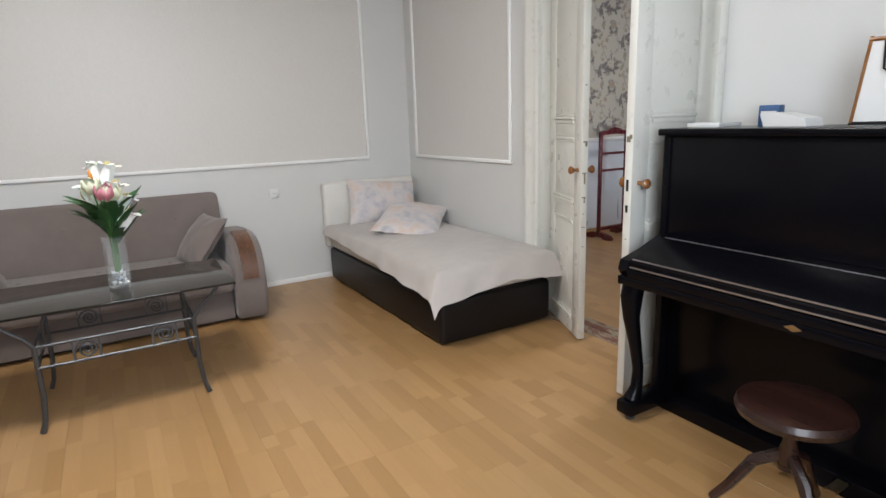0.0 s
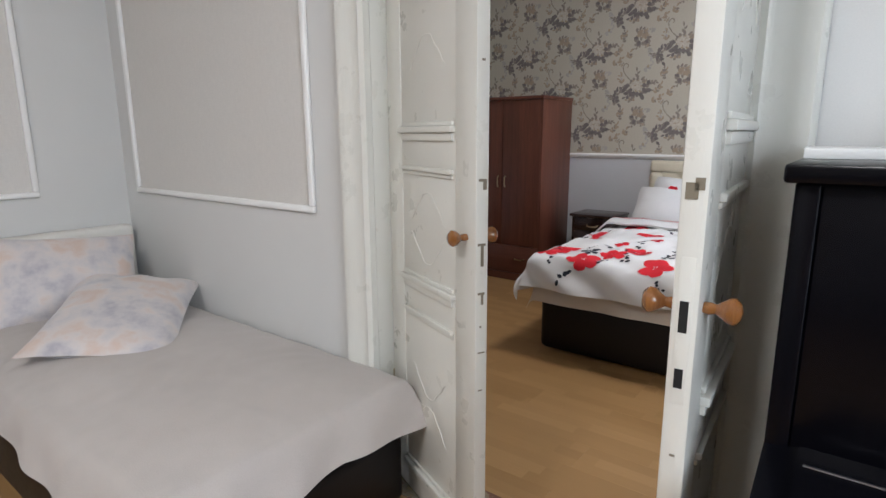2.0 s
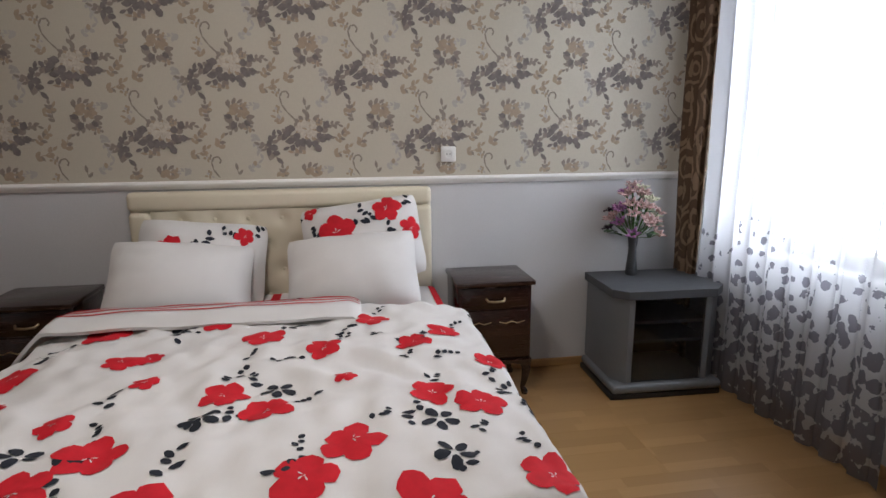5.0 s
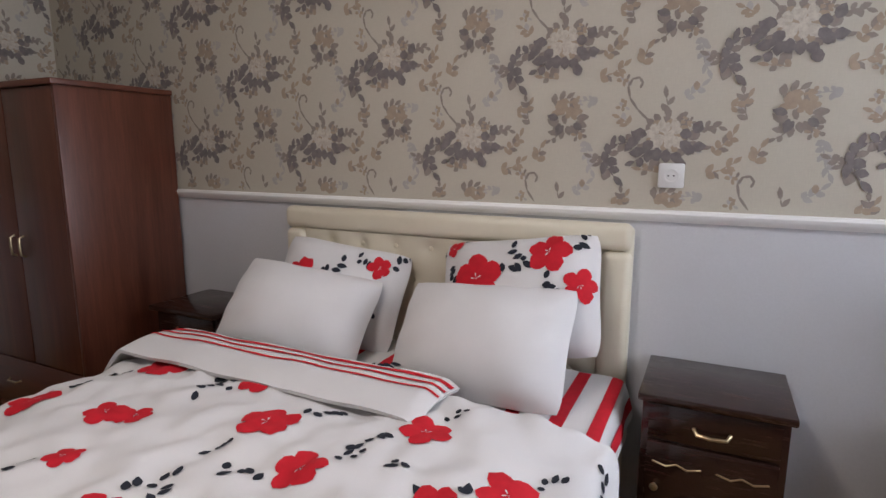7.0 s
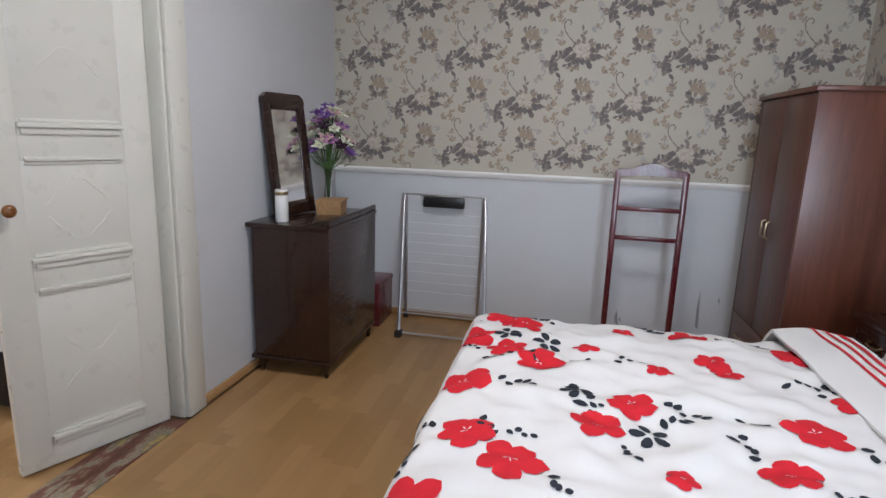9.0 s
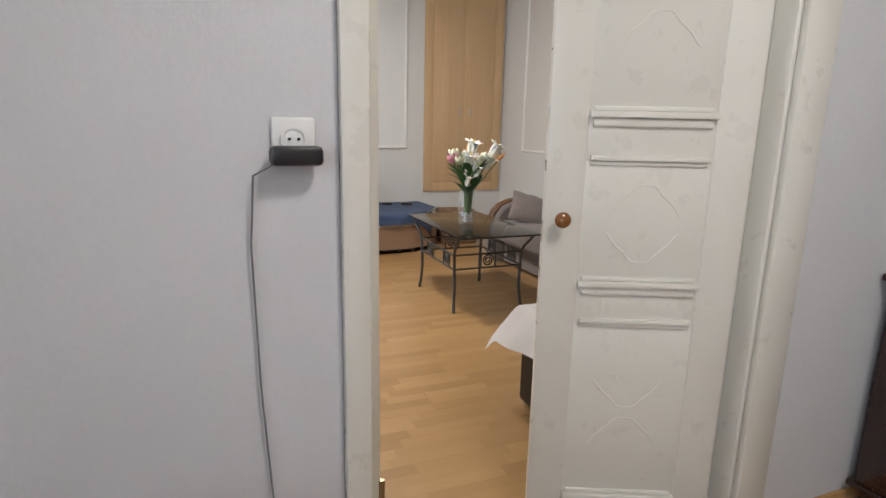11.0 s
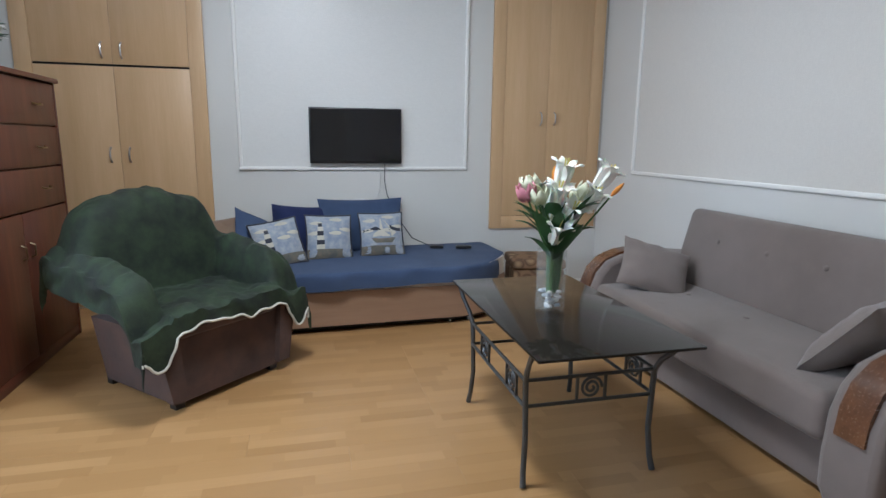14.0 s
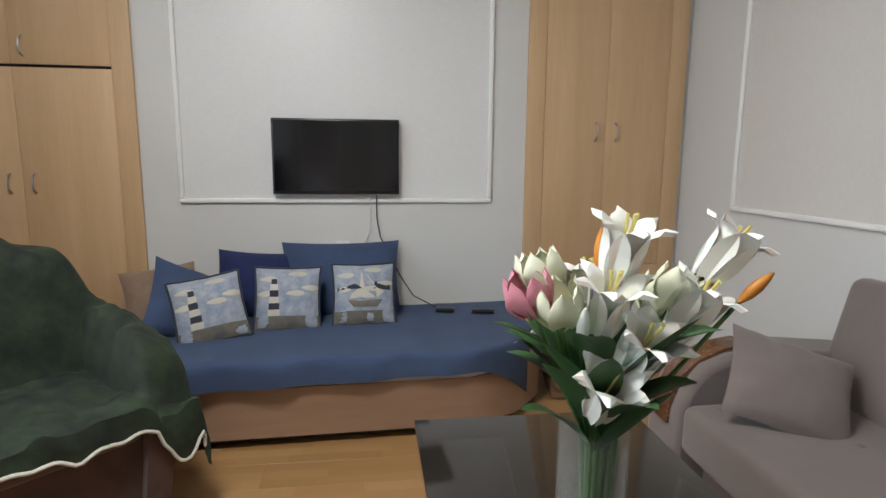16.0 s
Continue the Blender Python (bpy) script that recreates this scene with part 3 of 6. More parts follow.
part("cloth", sheet(coverlet, span(-2.30, -0.105, 110), span(0.0, 1.105, 60), 0.003), M_cover, cv)

n_ = Nodes("mottled_sateen")
mott = n_.noise(7, 5, None, 0.55)
col_ = n_.ramp(mott, [(0.34, (0.40, 0.38, 0.42)), (0.46, (0.55, 0.52, 0.52)), (0.55, (0.62, 0.56, 0.53)), (0.66, (0.60, 0.47, 0.40))])
n_.bump(n_.noise(300, 2), 0.15, 0.003)
M_sateen = n_.end(col_, 0.6, Sheen_Weight=0.3)
place_cushion("pillow", 0.64, 0.46, 0.19, pose(-0.31, 0.46, 0.69, 56, 5, -102) , M_sateen, "mottled grey-pink pillow leaning on the white headboard", 1, "pillows on the single bed")
place_cushion("pillow", 0.80, 0.54, 0.15, pose(-0.79, 0.42, 0.60, 8, -9, -38), M_sateen, "mottled grey-pink pillow lying on the beige coverlet", 2, "pillows on the single bed")


# sofa
M_armwood = timber("brown_arm_wood", (0.075, 0.032, 0.016), (0.16, 0.075, 0.038), 0, 0.25, 12, 0.4)
so = thing("sofa", (0, 2.72, 0), 0, "taupe fabric sofa bed with wood-trimmed rounded arms", "sofa")
L0, L1 = -0.82, 0.82
part("plinth", box((-0.70, L0 - 0.2, 0.0), (-0.1, L1 + 0.2, 0.03)), M_dark, so)
part("front_panel", box((-0.79, L0 + 0.005, 0.03), (-0.12, L1 - 0.005, 0.26), 0.015), M_sofa, so)
part("seat", box((-0.90, L0 + 0.004, 0.255), (-0.20, L1 - 0.004, 0.45), 0.045, 4), M_sofa, so)
bk = moved(box((-0.07, L0 - 0.06, 0.0), (0.12, L1 + 0.06, 0.515), 0.05, 4), Matrix.Translation((-0.26, 0, 0.40)) @ Matrix.Rotation(radians(14), 4, "Y"))
back = part("backrest", bk, M_sofa, so)
rot = Matrix.Translation((-0.26, 0, 0.40)) @ Matrix.Rotation(radians(14), 4, "Y")
for y in (-0.55, -0.18, 0.18, 0.55):
    for z in (0.33,):
        part("button", moved(lathe([(0.016, 0), (0.014, 0.006), (0.004, 0.01)], 12), rot @ Matrix.Translation((-0.068, y, z)) @ Matrix.Rotation(-math.pi / 2, 4, "Y")), M_sofa, back)
for y in (-0.45, 0.0, 0.45):
    part("button", lathe([(0.016, 0), (0.014, 0.006), (0.004, 0.01)], 12, (-0.5, y, 0.447)), M_sofa, so)
arm_o = [(-0.10, 0.03), (-0.86, 0.03), (-0.905, 0.12), (-0.91, 0.25), (-0.90, 0.40), (-0.865, 0.50), (-0.80, 0.575), (-0.70, 0.615), (-0.58, 0.63), (-0.40, 0.625), (-0.10, 0.60)]
wood_o = [(-0.915, 0.34), (-0.905, 0.44), (-0.87, 0.525), (-0.80, 0.59), (-0.70, 0.63), (-0.60, 0.645), (-0.60, 0.625), (-0.70, 0.608), (-0.79, 0.565), (-0.85, 0.50), (-0.885, 0.42), (-0.895, 0.34)]
for a, b in ((L0 - 0.22, L0), (L1, L1 + 0.22)):
    arm = part("armrest", slab(arm_o, 1, a, b), M_sofa, so)
    mo = arm.modifiers.new("round", "BEVEL")
    mo.width, mo.segments, mo.limit_method, mo.angle_limit = 0.03, 3, "ANGLE", radians(50)
    part("arm_trim", slab(wood_o, 1, a + 0.055, b - 0.055), M_armwood, arm, "curved varnished wooden trim")
place_cushion("cushion", 0.42, 0.36, 0.15, pose(-0.60, 3.37, 0.565, 44, 16, -24), M_sofa, "taupe scatter cushion leaning on the sofa arm", 6, "sofa cushions", "cushion")
place_cushion("cushion", 0.46, 0.42, 0.15, pose(-0.56, 2.055, 0.60, 52, 0, 192), M_sofa, "taupe scatter cushion leaning on the sofa arm", 7, "sofa cushions", "cushion")

# coffee table
TZ = 0.60
ct = thing("coffee_table", (-1.595, 2.63, 0), 0, "wrought iron coffee table with smoked glass top", "table")
part("tabletop", box((-0.325, -0.565, TZ - 0.012), (0.325, 0.565, TZ), 0.003), M_tglass, ct, "dark smoked glass top")
lx, ly = 0.275, 0.345
for sx in (-1, 1):
    for sy in (-1, 1):
        pts = [(sx * (lx + 0.006), sy * (ly + 0.03), 0.005), (sx * lx, sy * (ly + 0.012), 0.06), (sx * (lx - 0.008), sy * ly, 0.18), (sx * (lx - 0.004), sy * ly, 0.32), (sx * lx, sy * ly, 0.43), (sx * (lx + 0.008), sy * (ly + 0.03), 0.48), (sx * (lx + 0.025), sy * (ly + 0.09), 0.54), (sx * (lx + 0.03), sy * (ly + 0.13), TZ - 0.013)]
        part("leg", tube(pts, [0.013, 0.012, 0.012, 0.012, 0.012, 0.011, 0.01, 0.012], 8), M_iron, ct)
def spiral(c, u, r, turns=2.1):
    out = []
    for i in range(34):
        a = i / 33 * turns * 2 * math.pi
        q = r * (1 - 0.82 * i / 33)
        out.append(tuple(c[k] + u[k] * q * math.cos(a) + (q * math.sin(a) if k == 2 else 0) for k in range(3)))
    return out
for sy in (-1, 1):
    for z in (0.43, 0.325):
        part("crossbar", tube([(-lx, sy * ly, z), (lx, sy * ly, z)], 0.008, 6), M_iron, ct)
    for x in (-0.06, 0.06):
        part("strut", box((x - 0.005, sy * ly - 0.005, 0.327), (x + 0.005, sy * ly + 0.005, 0.428)), M_iron, ct)
    part("scroll", tube(spiral((0, sy * ly, 0.377), (1, 0, 0), 0.047), 0.006, 6), M_iron, ct)
for sx in (-1, 1):
    for z in (0.43, 0.325):
        part("side_rail", tube([(sx * lx, -ly, z), (sx * lx, ly, z)], 0.008, 6), M_iron, ct)
    for y0 in (-0.2, 0.14):
        for y in (y0 - 0.055, y0 + 0.055):
            part("strut", box((sx * lx - 0.005, y - 0.005, 0.327), (sx * lx + 0.005, y + 0.005, 0.428)), M_iron, ct)
        part("scroll", tube(spiral((sx * lx, y0, 0.377), (0, 1, 0), 0.047), 0.006, 6), M_iron, ct)


# flowers
M_lily = plain("lily_petal", (0.88, 0.88, 0.82), 0.5, 0, 0, Subsurface_Weight=0.1)
M_throat = plain("lily_throat", (0.72, 0.62, 0.20), 0.6)
M_tulip = plain("cream_tulip", (0.72, 0.74, 0.55), 0.5)
M_pink = plain("pink_tulip", (0.62, 0.24, 0.30), 0.5)
M_orange = plain("orange_bud", (0.62, 0.24, 0.03), 0.5)
M_leaf = plain("flower_leaf", (0.035, 0.10, 0.03), 0.45)
M_stem = plain("flower_stem", (0.07, 0.16, 0.04), 0.5)


def aim(p, d):
    return Matrix.Translation(p) @ Vector(d).normalized().to_track_quat("Z", "Y").to_matrix().to_4x4()


def bloom(m, length, flare, n, w, cup=0.0):
    """A trumpet of n petals along local z, opening by flare."""
    out = []
    for k in range(n):
        a = 2 * math.pi * k / n
        def f(s, q, a=a):
            r = 0.011 + flare * (s ** 4) + 0.2 * flare * s + cup * math.sin(min(1, s * 1.02) * 2.9)
            z = length * (s - 0.22 * s ** 6 * (flare > 0.03))
            hw = w * (0.35 + 0.65 * math.sin(min(1.0, s * 0.9 + 0.12) * math.pi)) if s < 0.97 else w * 0.06
            b = hw * q
            rr = r + 0.006 * (1 - q * q) + 0.004 * (k % 2)
            return (rr * math.cos(a) - b * math.sin(a), rr * math.sin(a) + b * math.cos(a), z - 0.01 * q * q)
        V, F = sheet(f, span(0, 1, 9), span(-1, 1, 5))
        out.append(([(m @ Vector(v))[:] for v in V], F))
    return out


def blade(p, d, length, w, droop):
    """A long arching leaf."""
    d = Vector(d).normalized()
    side = d.cross(Vector((0, 0, 1))).normalized() if abs(d.z) < 0.98 else Vector((1, 0, 0))
    def f(s, q):
        c = Vector(p) + d * length * s - Vector((0, 0, droop * s * s))
        hw = w * math.sin(math.pi * min(0.999, 0.08 + 0.92 * s)) ** 0.7
        return tuple(c + side * hw * q + Vector((0, 0, 0.25 * hw * abs(q))))
    return sheet(f, span(0, 1, 9), span(-1, 1, 5))


vb = (-1.645, 2.59, TZ)
va = thing("flower_vase", vb, 12, "square clear glass vase holding white lilies and tulips", "vase")
t_, s_ = 0.005, 0.045
part("glass_body", [box((-s_, -s_, 0.0), (s_, s_, 0.015), 0.002), box((-s_, -s_, 0.0151), (-s_ + t_, s_, 0.27)), box((s_ - t_, -s_, 0.0151), (s_, s_, 0.27)), box((-s_ + t_, -s_, 0.0151), (s_ - t_, -s_ + t_, 0.27)), box((-s_ + t_, s_ - t_, 0.0151), (s_ - t_, s_, 0.27))], M_clear, va)
M_peb = plain("pebbles", (0.42, 0.45, 0.5), 0.35)
M_peb2 = plain("white_pebbles", (0.7, 0.7, 0.68), 0.35)
for k in range(34):
    r = rng.uniform(0.008, 0.012)
    m = Matrix.Translation((rng.uniform(-0.03, 0.03), rng.uniform(-0.03, 0.03), 0.017 + r + 0.065 * (k // 9) / 3.4)) @ Matrix.Diagonal((1.3, 1, 0.8, 1))
    part("pebble", moved(lathe([(0.1 * r, -r), (0.7 * r, -0.7 * r), (r, 0), (0.7 * r, 0.7 * r), (0.1 * r, r)], 8), m), M_peb if k % 2 else M_peb2, va)
heads = [(0.03, -0.04, 0.64, 'l'), (-0.01, -0.06, 0.55, 'l'), (0.28, -0.04, 0.61, 'l'), (0.2, -0.06, 0.52, 'l'), (0.04, -0.11, 0.47, 'l'), (-0.03, -0.1, 0.4, 'l'), (0.02, 0.07, 0.55, 'l'), (-0.09, 0.08, 0.57, 't'), (-0.1, -0.02, 0.53, 't'), (0.19, -0.0, 0.53, 't'), (-0.14, 0.03, 0.54, 'p'), (0.29, -0.09, 0.53, 'o'), (0.03, 0.05, 0.6, 'o'), (-0.07, -0.06, 0.48, 'b'), (0.18, 0.04, 0.51, 't')]
for x, y, z, k in heads:
    z += 0.02
    a0 = Vector((x * 0.1, y * 0.12, 0.08))
    tip = Vector((x, y, z))
    d = Vector((x * 1.6, y * 2.6 - 0.08, 0.35 + 0.5 * z)).normalized()
    size = {"l": 0.125, "t": 0.085, "p": 0.085, "o": 0.08, "b": 0.07}[k]
    base = tip - d * size
    mid = (a0 + base) / 2 + Vector((x * -0.08, y * -0.08, 0.05))
    st = part("stem", tube([a0, Vector((x * 0.16, y * 0.16, 0.27)), mid, base], 0.0045, 6), M_stem, va)
    if k == "l":
        part("lily", bloom(aim(base, d), 0.135, 0.044, 6, 0.033), M_lily, st, "white trumpet lily")
        for q in range(3):
            part("stamen", tube([base + d * 0.04, base + d * 0.115 + Vector((0.008 * math.cos(q * 2.1), 0.012 * math.sin(q * 2.1), 0))], [0.002, 0.0035], 5), M_throat, st)
    elif k in "tp":
        part("tulip", bloom(aim(base, d), 0.075, 0.010, 6, 0.026, 0.022), M_tulip if k == "t" else M_pink, st, "cream tulip" if k == "t" else "pink tulip")
    else:
        part("bud", moved(lathe([(0.004, 0), (0.010, 0.02), (0.011, 0.042), (0.007, 0.062), (0.002, 0.076)], 10), aim(base, d)), M_orange if k == "o" else M_lily, st)
for k in range(26):
    a = k * 2.4
    part("leaf", blade((0.015 * math.cos(a), 0.015 * math.sin(a), 0.22 + 0.16 * rng.random()), (math.cos(a) * 0.75, math.sin(a) * 0.75, 0.9), rng.uniform(0.18, 0.31), rng.uniform(0.024, 0.038), rng.uniform(0.0, 0.10)), M_leaf, va)

# armchair with plush throw
ac = thing("armchair", (-3.29, 3.66, 0), 45, "brown velour armchair draped with a green plush throw", "armchair")
W2, D2 = 0.335, 0.33
for sx in (-1, 1):
    for sy in (-1, 1):
        part("foot", box((sx * W2 - sx * 0.04 - 0.025, sy * D2 - sy * 0.05 - 0.025, 0), (sx * W2 - sx * 0.04 + 0.025, sy * D2 - sy * 0.05 + 0.025, 0.045)), M_plastic, ac)
part("base", slab([(-W2, 0.04), (W2, 0.04), (W2 + 0.05, 0.40), (-W2 - 0.05, 0.40)], 1, -D2, D2 - 0.06), M_velour, ac)
for sx in (-1, 1):
    part("front_post", slab([(sx * (W2 + 0.03), 0.06), (sx * (W2 - 0.05), 0.06), (sx * (W2 - 0.02), 0.40), (sx * (W2 + 0.09), 0.40)], 1, -D2 - 0.035, -D2 + 0.02), M_velour, ac)
part("seat", box((-W2 + 0.02, -D2 - 0.03, 0.36), (W2 - 0.02, D2, 0.45), 0.04, 3), M_velour, ac)


def throw_shape(u, v):
    """Height of the padded chair under the throw, over its plan."""
    au = abs(u)
    arm = math.exp(-((au - 0.41) / 0.10) ** 6) * (1 / (1 + math.exp(-(v + 0.34) / 0.035)))
    arm *= 0.66 + 0.12 * (v + 0.35)
    bw = math.exp(-(u / 0.52) ** 8)
    back = (1 / (1 + math.exp(-(v - 0.20) / 0.03))) * bw * (1.02 - 0.6 * u * u)
    seat = 0.465 + 0.02 * math.cos(u * 3)
    return max(seat if au < 0.36 else 0.0, arm, back)


def throw(s, q):
    """Throw cloth: s across, q front to back."""
    au = min(abs(s), 0.50)
    v = max(-0.385, min(0.46, q))
    hem_f = -0.385 - q if q < -0.385 else 0.0
    hem_b = q - 0.46 if q > 0.46 else 0.0
    hem_s = abs(s) - 0.50 if abs(s) > 0.50 else 0.0
    z = 0.0
    for du, dv in ((0, 0), (0.01, 0), (-0.01, 0), (0, 0.01), (0, -0.01)):
        z += throw_shape(math.copysign(min(0.47, abs(au + du)), s), v + dv) / 5
    z = max(z, 0.44)
    wav = noise.noise((s * 6, q * 6, 2.0)) + 0.5 * math.sin(s * 24 + q * 17)
    z += 0.038 * noise.noise((s * 7, q * 5, 5.0)) + 0.016 * noise.noise((s * 17, q * 12, 8.0)) + 0.010 * (1 - 2 * abs(noise.noise((s * 6 + q * 9, q * 5 - s * 4, 3.0))))
    z -= hem_f + hem_b + hem_s * 0.95
    x = math.copysign(au, s) * 1.0 + math.copysign(0.02 * wav + 0.05 * hem_s, s) * (hem_s > 0)
    y = v - (0.012 * wav + 0.05 * hem_f) * (hem_f > 0) + (0.012 * wav) * (hem_b > 0)
    return x, y, max(0.2, z)


tw = tagged(new("plush_throw"), "green plush throw with white bound edge over the armchair", "throw")
tw.matrix_basis = pose(-3.29, 3.66, 0, 0, 0, 45)
US = span(-0.68, 0.68, 76)
def hemline(s, q):
    """Uneven lower edge: the cloth runs shorter and longer."""
    k = 0.05 * noise.noise((s * 4, 1.0, 9.0))
    return throw(s + (0.06 * noise.noise((q * 4, 3.0, 4.0)) if abs(s) > 0.5 else 0), q + (k - 0.10 * max(0, abs(s) - 0.36) - 0.13 * math.exp(-((abs(s) - 0.43) / 0.07) ** 2) if q < -0.38 else 0))
VS = span(-0.455, 0.66, 72)
part("cloth", sheet(hemline, US, VS, 0.008), M_green, tw)
M_bind = cloth("throw_binding", (0.62, 0.62, 0.55), None, 300, 0.2)
part("binding", [tube([hemline(s, VS[0]) for s in US if abs(s) < 0.56], 0.007, 6)], M_bind, tw, "white bound edge")

# daybed
db = thing("daybed", (-2.22, 4.72, 0), 4.0, "low daybed with a brown board front and rounded end", "daybed")
outl = [(-1.15, -0.46), (0.62, -0.52), (0.88, -0.44), (1.08, -0.24), (1.14, 0.05), (1.10, 0.36), (-1.15, 0.46)]
part("base", slab(outl, 2, 0.05, 0.29), M_kraft, db)
part("mattress", slab([(x * 0.99, y * 0.985) for x, y in outl], 2, 0.29, 0.425), M_sheet, db)
# inset near-black slab added to stand for the shade beneath the base
part("underside_shade", slab([(x * 0.97, y * 0.94) for x, y in outl], 2, 0.025, 0.05), M_dark, db)
for x, y in ((0.55, -0.46), (0.70, -0.44), (1.0, -0.15), (-1.1, -0.4), (-1.1, 0.42), (1.0, 0.36)):
    part("foot", lathe([(0.016, 0), (0.02, 0.01), (0.014, 0.02), (0.016, 0.05)], 12, (x, y, 0)), M_steel, db)
bc = tagged(new("blue_coverlet"), "dusty blue woven coverlet spread over the daybed", "bedspread")
bc.matrix_basis = pose(-2.22, 4.72, 0, 0, 0, 4.0)
def bluefn(u, v):
    """Coverlet over the daybed outline: inside lies flat, past the edge hangs."""
    lim = -0.49 - 0.03 * (u + 1.15) / 1.77 if u < 0.62 else -0.52 + 0.42 * ((u - 0.62) / 0.5) ** 2.0
    x, y, z = u, v, 0.432 + 0.004 * noise.noise((u * 6, v * 6, 1.0))
    if u > 1.10:
        e = u - 1.10
        x, z = 1.10 + 0.05 * (1 - math.exp(-e / 0.05)), z - max(0, e - 0.04)
        lim = min(lim, 0.05)
    if v < lim:
        e = lim - v
        q = 0.035 * (1 - math.exp(-e / 0.035))
        y = lim - q - 0.012 * math.sin(u * 16 + 2 * noise.noise((u * 3, 0, 2))) * min(1, e / 0.08)
        z -= (e - q)
    return x, y, z
part("cloth", sheet(bluefn, span(-1.14, 1.22, 70), span(-0.66, 0.37, 48), 0.004), M_blue, bc)

cush = "cushions on the daybed"
place_cushion("cushion", 0.70, 0.46, 0.16, pose(-2.21, 5.03, 0.625, 72, 0, 4), M_blue, "large plain blue cushion against the wall", 11, cush, "cushion")
place_cushion("cushion", 0.46, 0.40, 0.14, pose(-2.70, 5.00, 0.605, 72, 4, 2), M_navy, "dark navy cushion against the wall", 12, cush, "cushion")
place_cushion("cushion", 0.44, 0.42, 0.16, pose(-3.0, 4.74, 0.565, 60, 26, 36), M_blue, "plain blue cushion in the corner of the daybed", 13, cush, "cushion")
M_tan = cloth("tan_cushion", (0.27, 0.19, 0.13), (0.20, 0.13, 0.09), 260, 0.3, 9)
place_cushion("cushion", 0.40, 0.34, 0.14, pose(-3.22, 4.98, 0.56, 62, -6, 22), M_tan, "tan patterned cushion in the corner of the daybed", 14, cush, "cushion")

M_sky = cloth("tapestry_sky", (0.22, 0.27, 0.36), (0.40, 0.42, 0.45), 260, 0.4, 22)
M_cream_p = cloth("tapestry_cream", (0.58, 0.55, 0.46), None, 260, 0.3)
M_sand = cloth("tapestry_sand", (0.19, 0.16, 0.12), (0.10, 0.11, 0.10), 260, 0.3, 20)
M_char = cloth("tapestry_charcoal", (0.03, 0.034, 0.05), None, 260, 0.3)


def tapestry(m, motif, label, seed):
    ob, f = place_cushion("tapestry_cushion", 0.36, 0.36, 0.13, m, M_sky, label, seed, cush, "cushion")
    def rect(u0, v0, u1, v1, d=0.003):
        return sheet(lambda a, b: lifted(f, a, b, d), span(u0, u1, 5), span(v0, v1, 5))
    part("ground_print", [rect(-0.17, -0.175, 0.17, -0.10)], M_sand, ob)
    for cx_, cy_ in ((-0.10, 0.10), (0.05, 0.13), (0.12, 0.05), (-0.12, 0.02), (0.04, 0.02)):
        part("cloud_print", blob(f, petal(cx_, cy_, 0, -0.05, 0.05, 0.03, 10), 0.0026), M_cream_p, ob)
    if motif == "lighthouse":
        for k in range(5):
            z0 = -0.10 + k * 0.034
            w = 0.030 - k * 0.0025
            part("tower_print", [rect(-0.07 - w, z0, -0.07 + w, z0 + 0.034, 0.0036)], M_char if k % 2 else M_cream_p, ob)
        part("lamp_print", [rect(-0.085, 0.07, -0.055, 0.10, 0.0038)], M_char, ob)
    else:
        part("sail_print", [blob(f, [(-0.01, 0.12), (0.06, -0.03), (-0.08, -0.03)], 0.0036), blob(f, [(0.01, 0.11), (0.11, 0.0), (0.07, -0.03)], 0.0038)], M_cream_p, ob)
        part("hull_print", [blob(f, [(-0.09, -0.04), (0.10, -0.04), (0.07, -0.08), (-0.06, -0.08)], 0.004)], M_sand, ob)
        part("hill_print", [blob(f, [(-0.15, 0.03), (-0.05, 0.05), (0.0, 0.02), (-0.15, 0.01)], 0.0033), blob(f, [(0.15, 0.04), (0.06, 0.06), (0.05, 0.02), (0.15, 0.01)], 0.0033)], M_char, ob)
    ring = [(-0.98, s) for s in span(-0.98, 0.98, 8)] + [(s, 0.98) for s in span(-0.98, 0.98, 8)] + [(0.98, s) for s in span(0.98, -0.98, 8)] + [(s, -0.98) for s in span(0.98, -0.98, 8)]
    part("corded_edge", [tube([f(a * 0.18, b * 0.18) for a, b in ring], 0.006, 6)], M_char, ob)


tapestry(pose(-2.08, 4.80, 0.585, 68, 0, 3), "ship", "square tapestry cushion woven with a sailing boat", 21)
tapestry(pose(-2.49, 4.75, 0.58, 68, 2, 6), "lighthouse", "square tapestry cushion woven with a striped lighthouse", 22)
tapestry(pose(-2.86, 4.60, 0.57, 64, -8, 18), "lighthouse", "square tapestry cushion tilted beside the armchair", 23)
for x, y, w, lab in ((-1.60, 4.93, 0.11, "black set-top remote lying on the blue coverlet"), (-1.38, 4.88, 0.13, "black box with aerial lying on the blue coverlet")):
    r_ = thing("remote_control", (x, y, 0.437), -12, lab, "remote")
    part("body", box((-w / 2, -0.03, 0), (w / 2, 0.03, 0.022), 0.006), M_plastic, r_)
    part("keypad", box((-w / 3, -0.018, 0.022), (w / 3, 0.018, 0.024)), M_iron, r_)

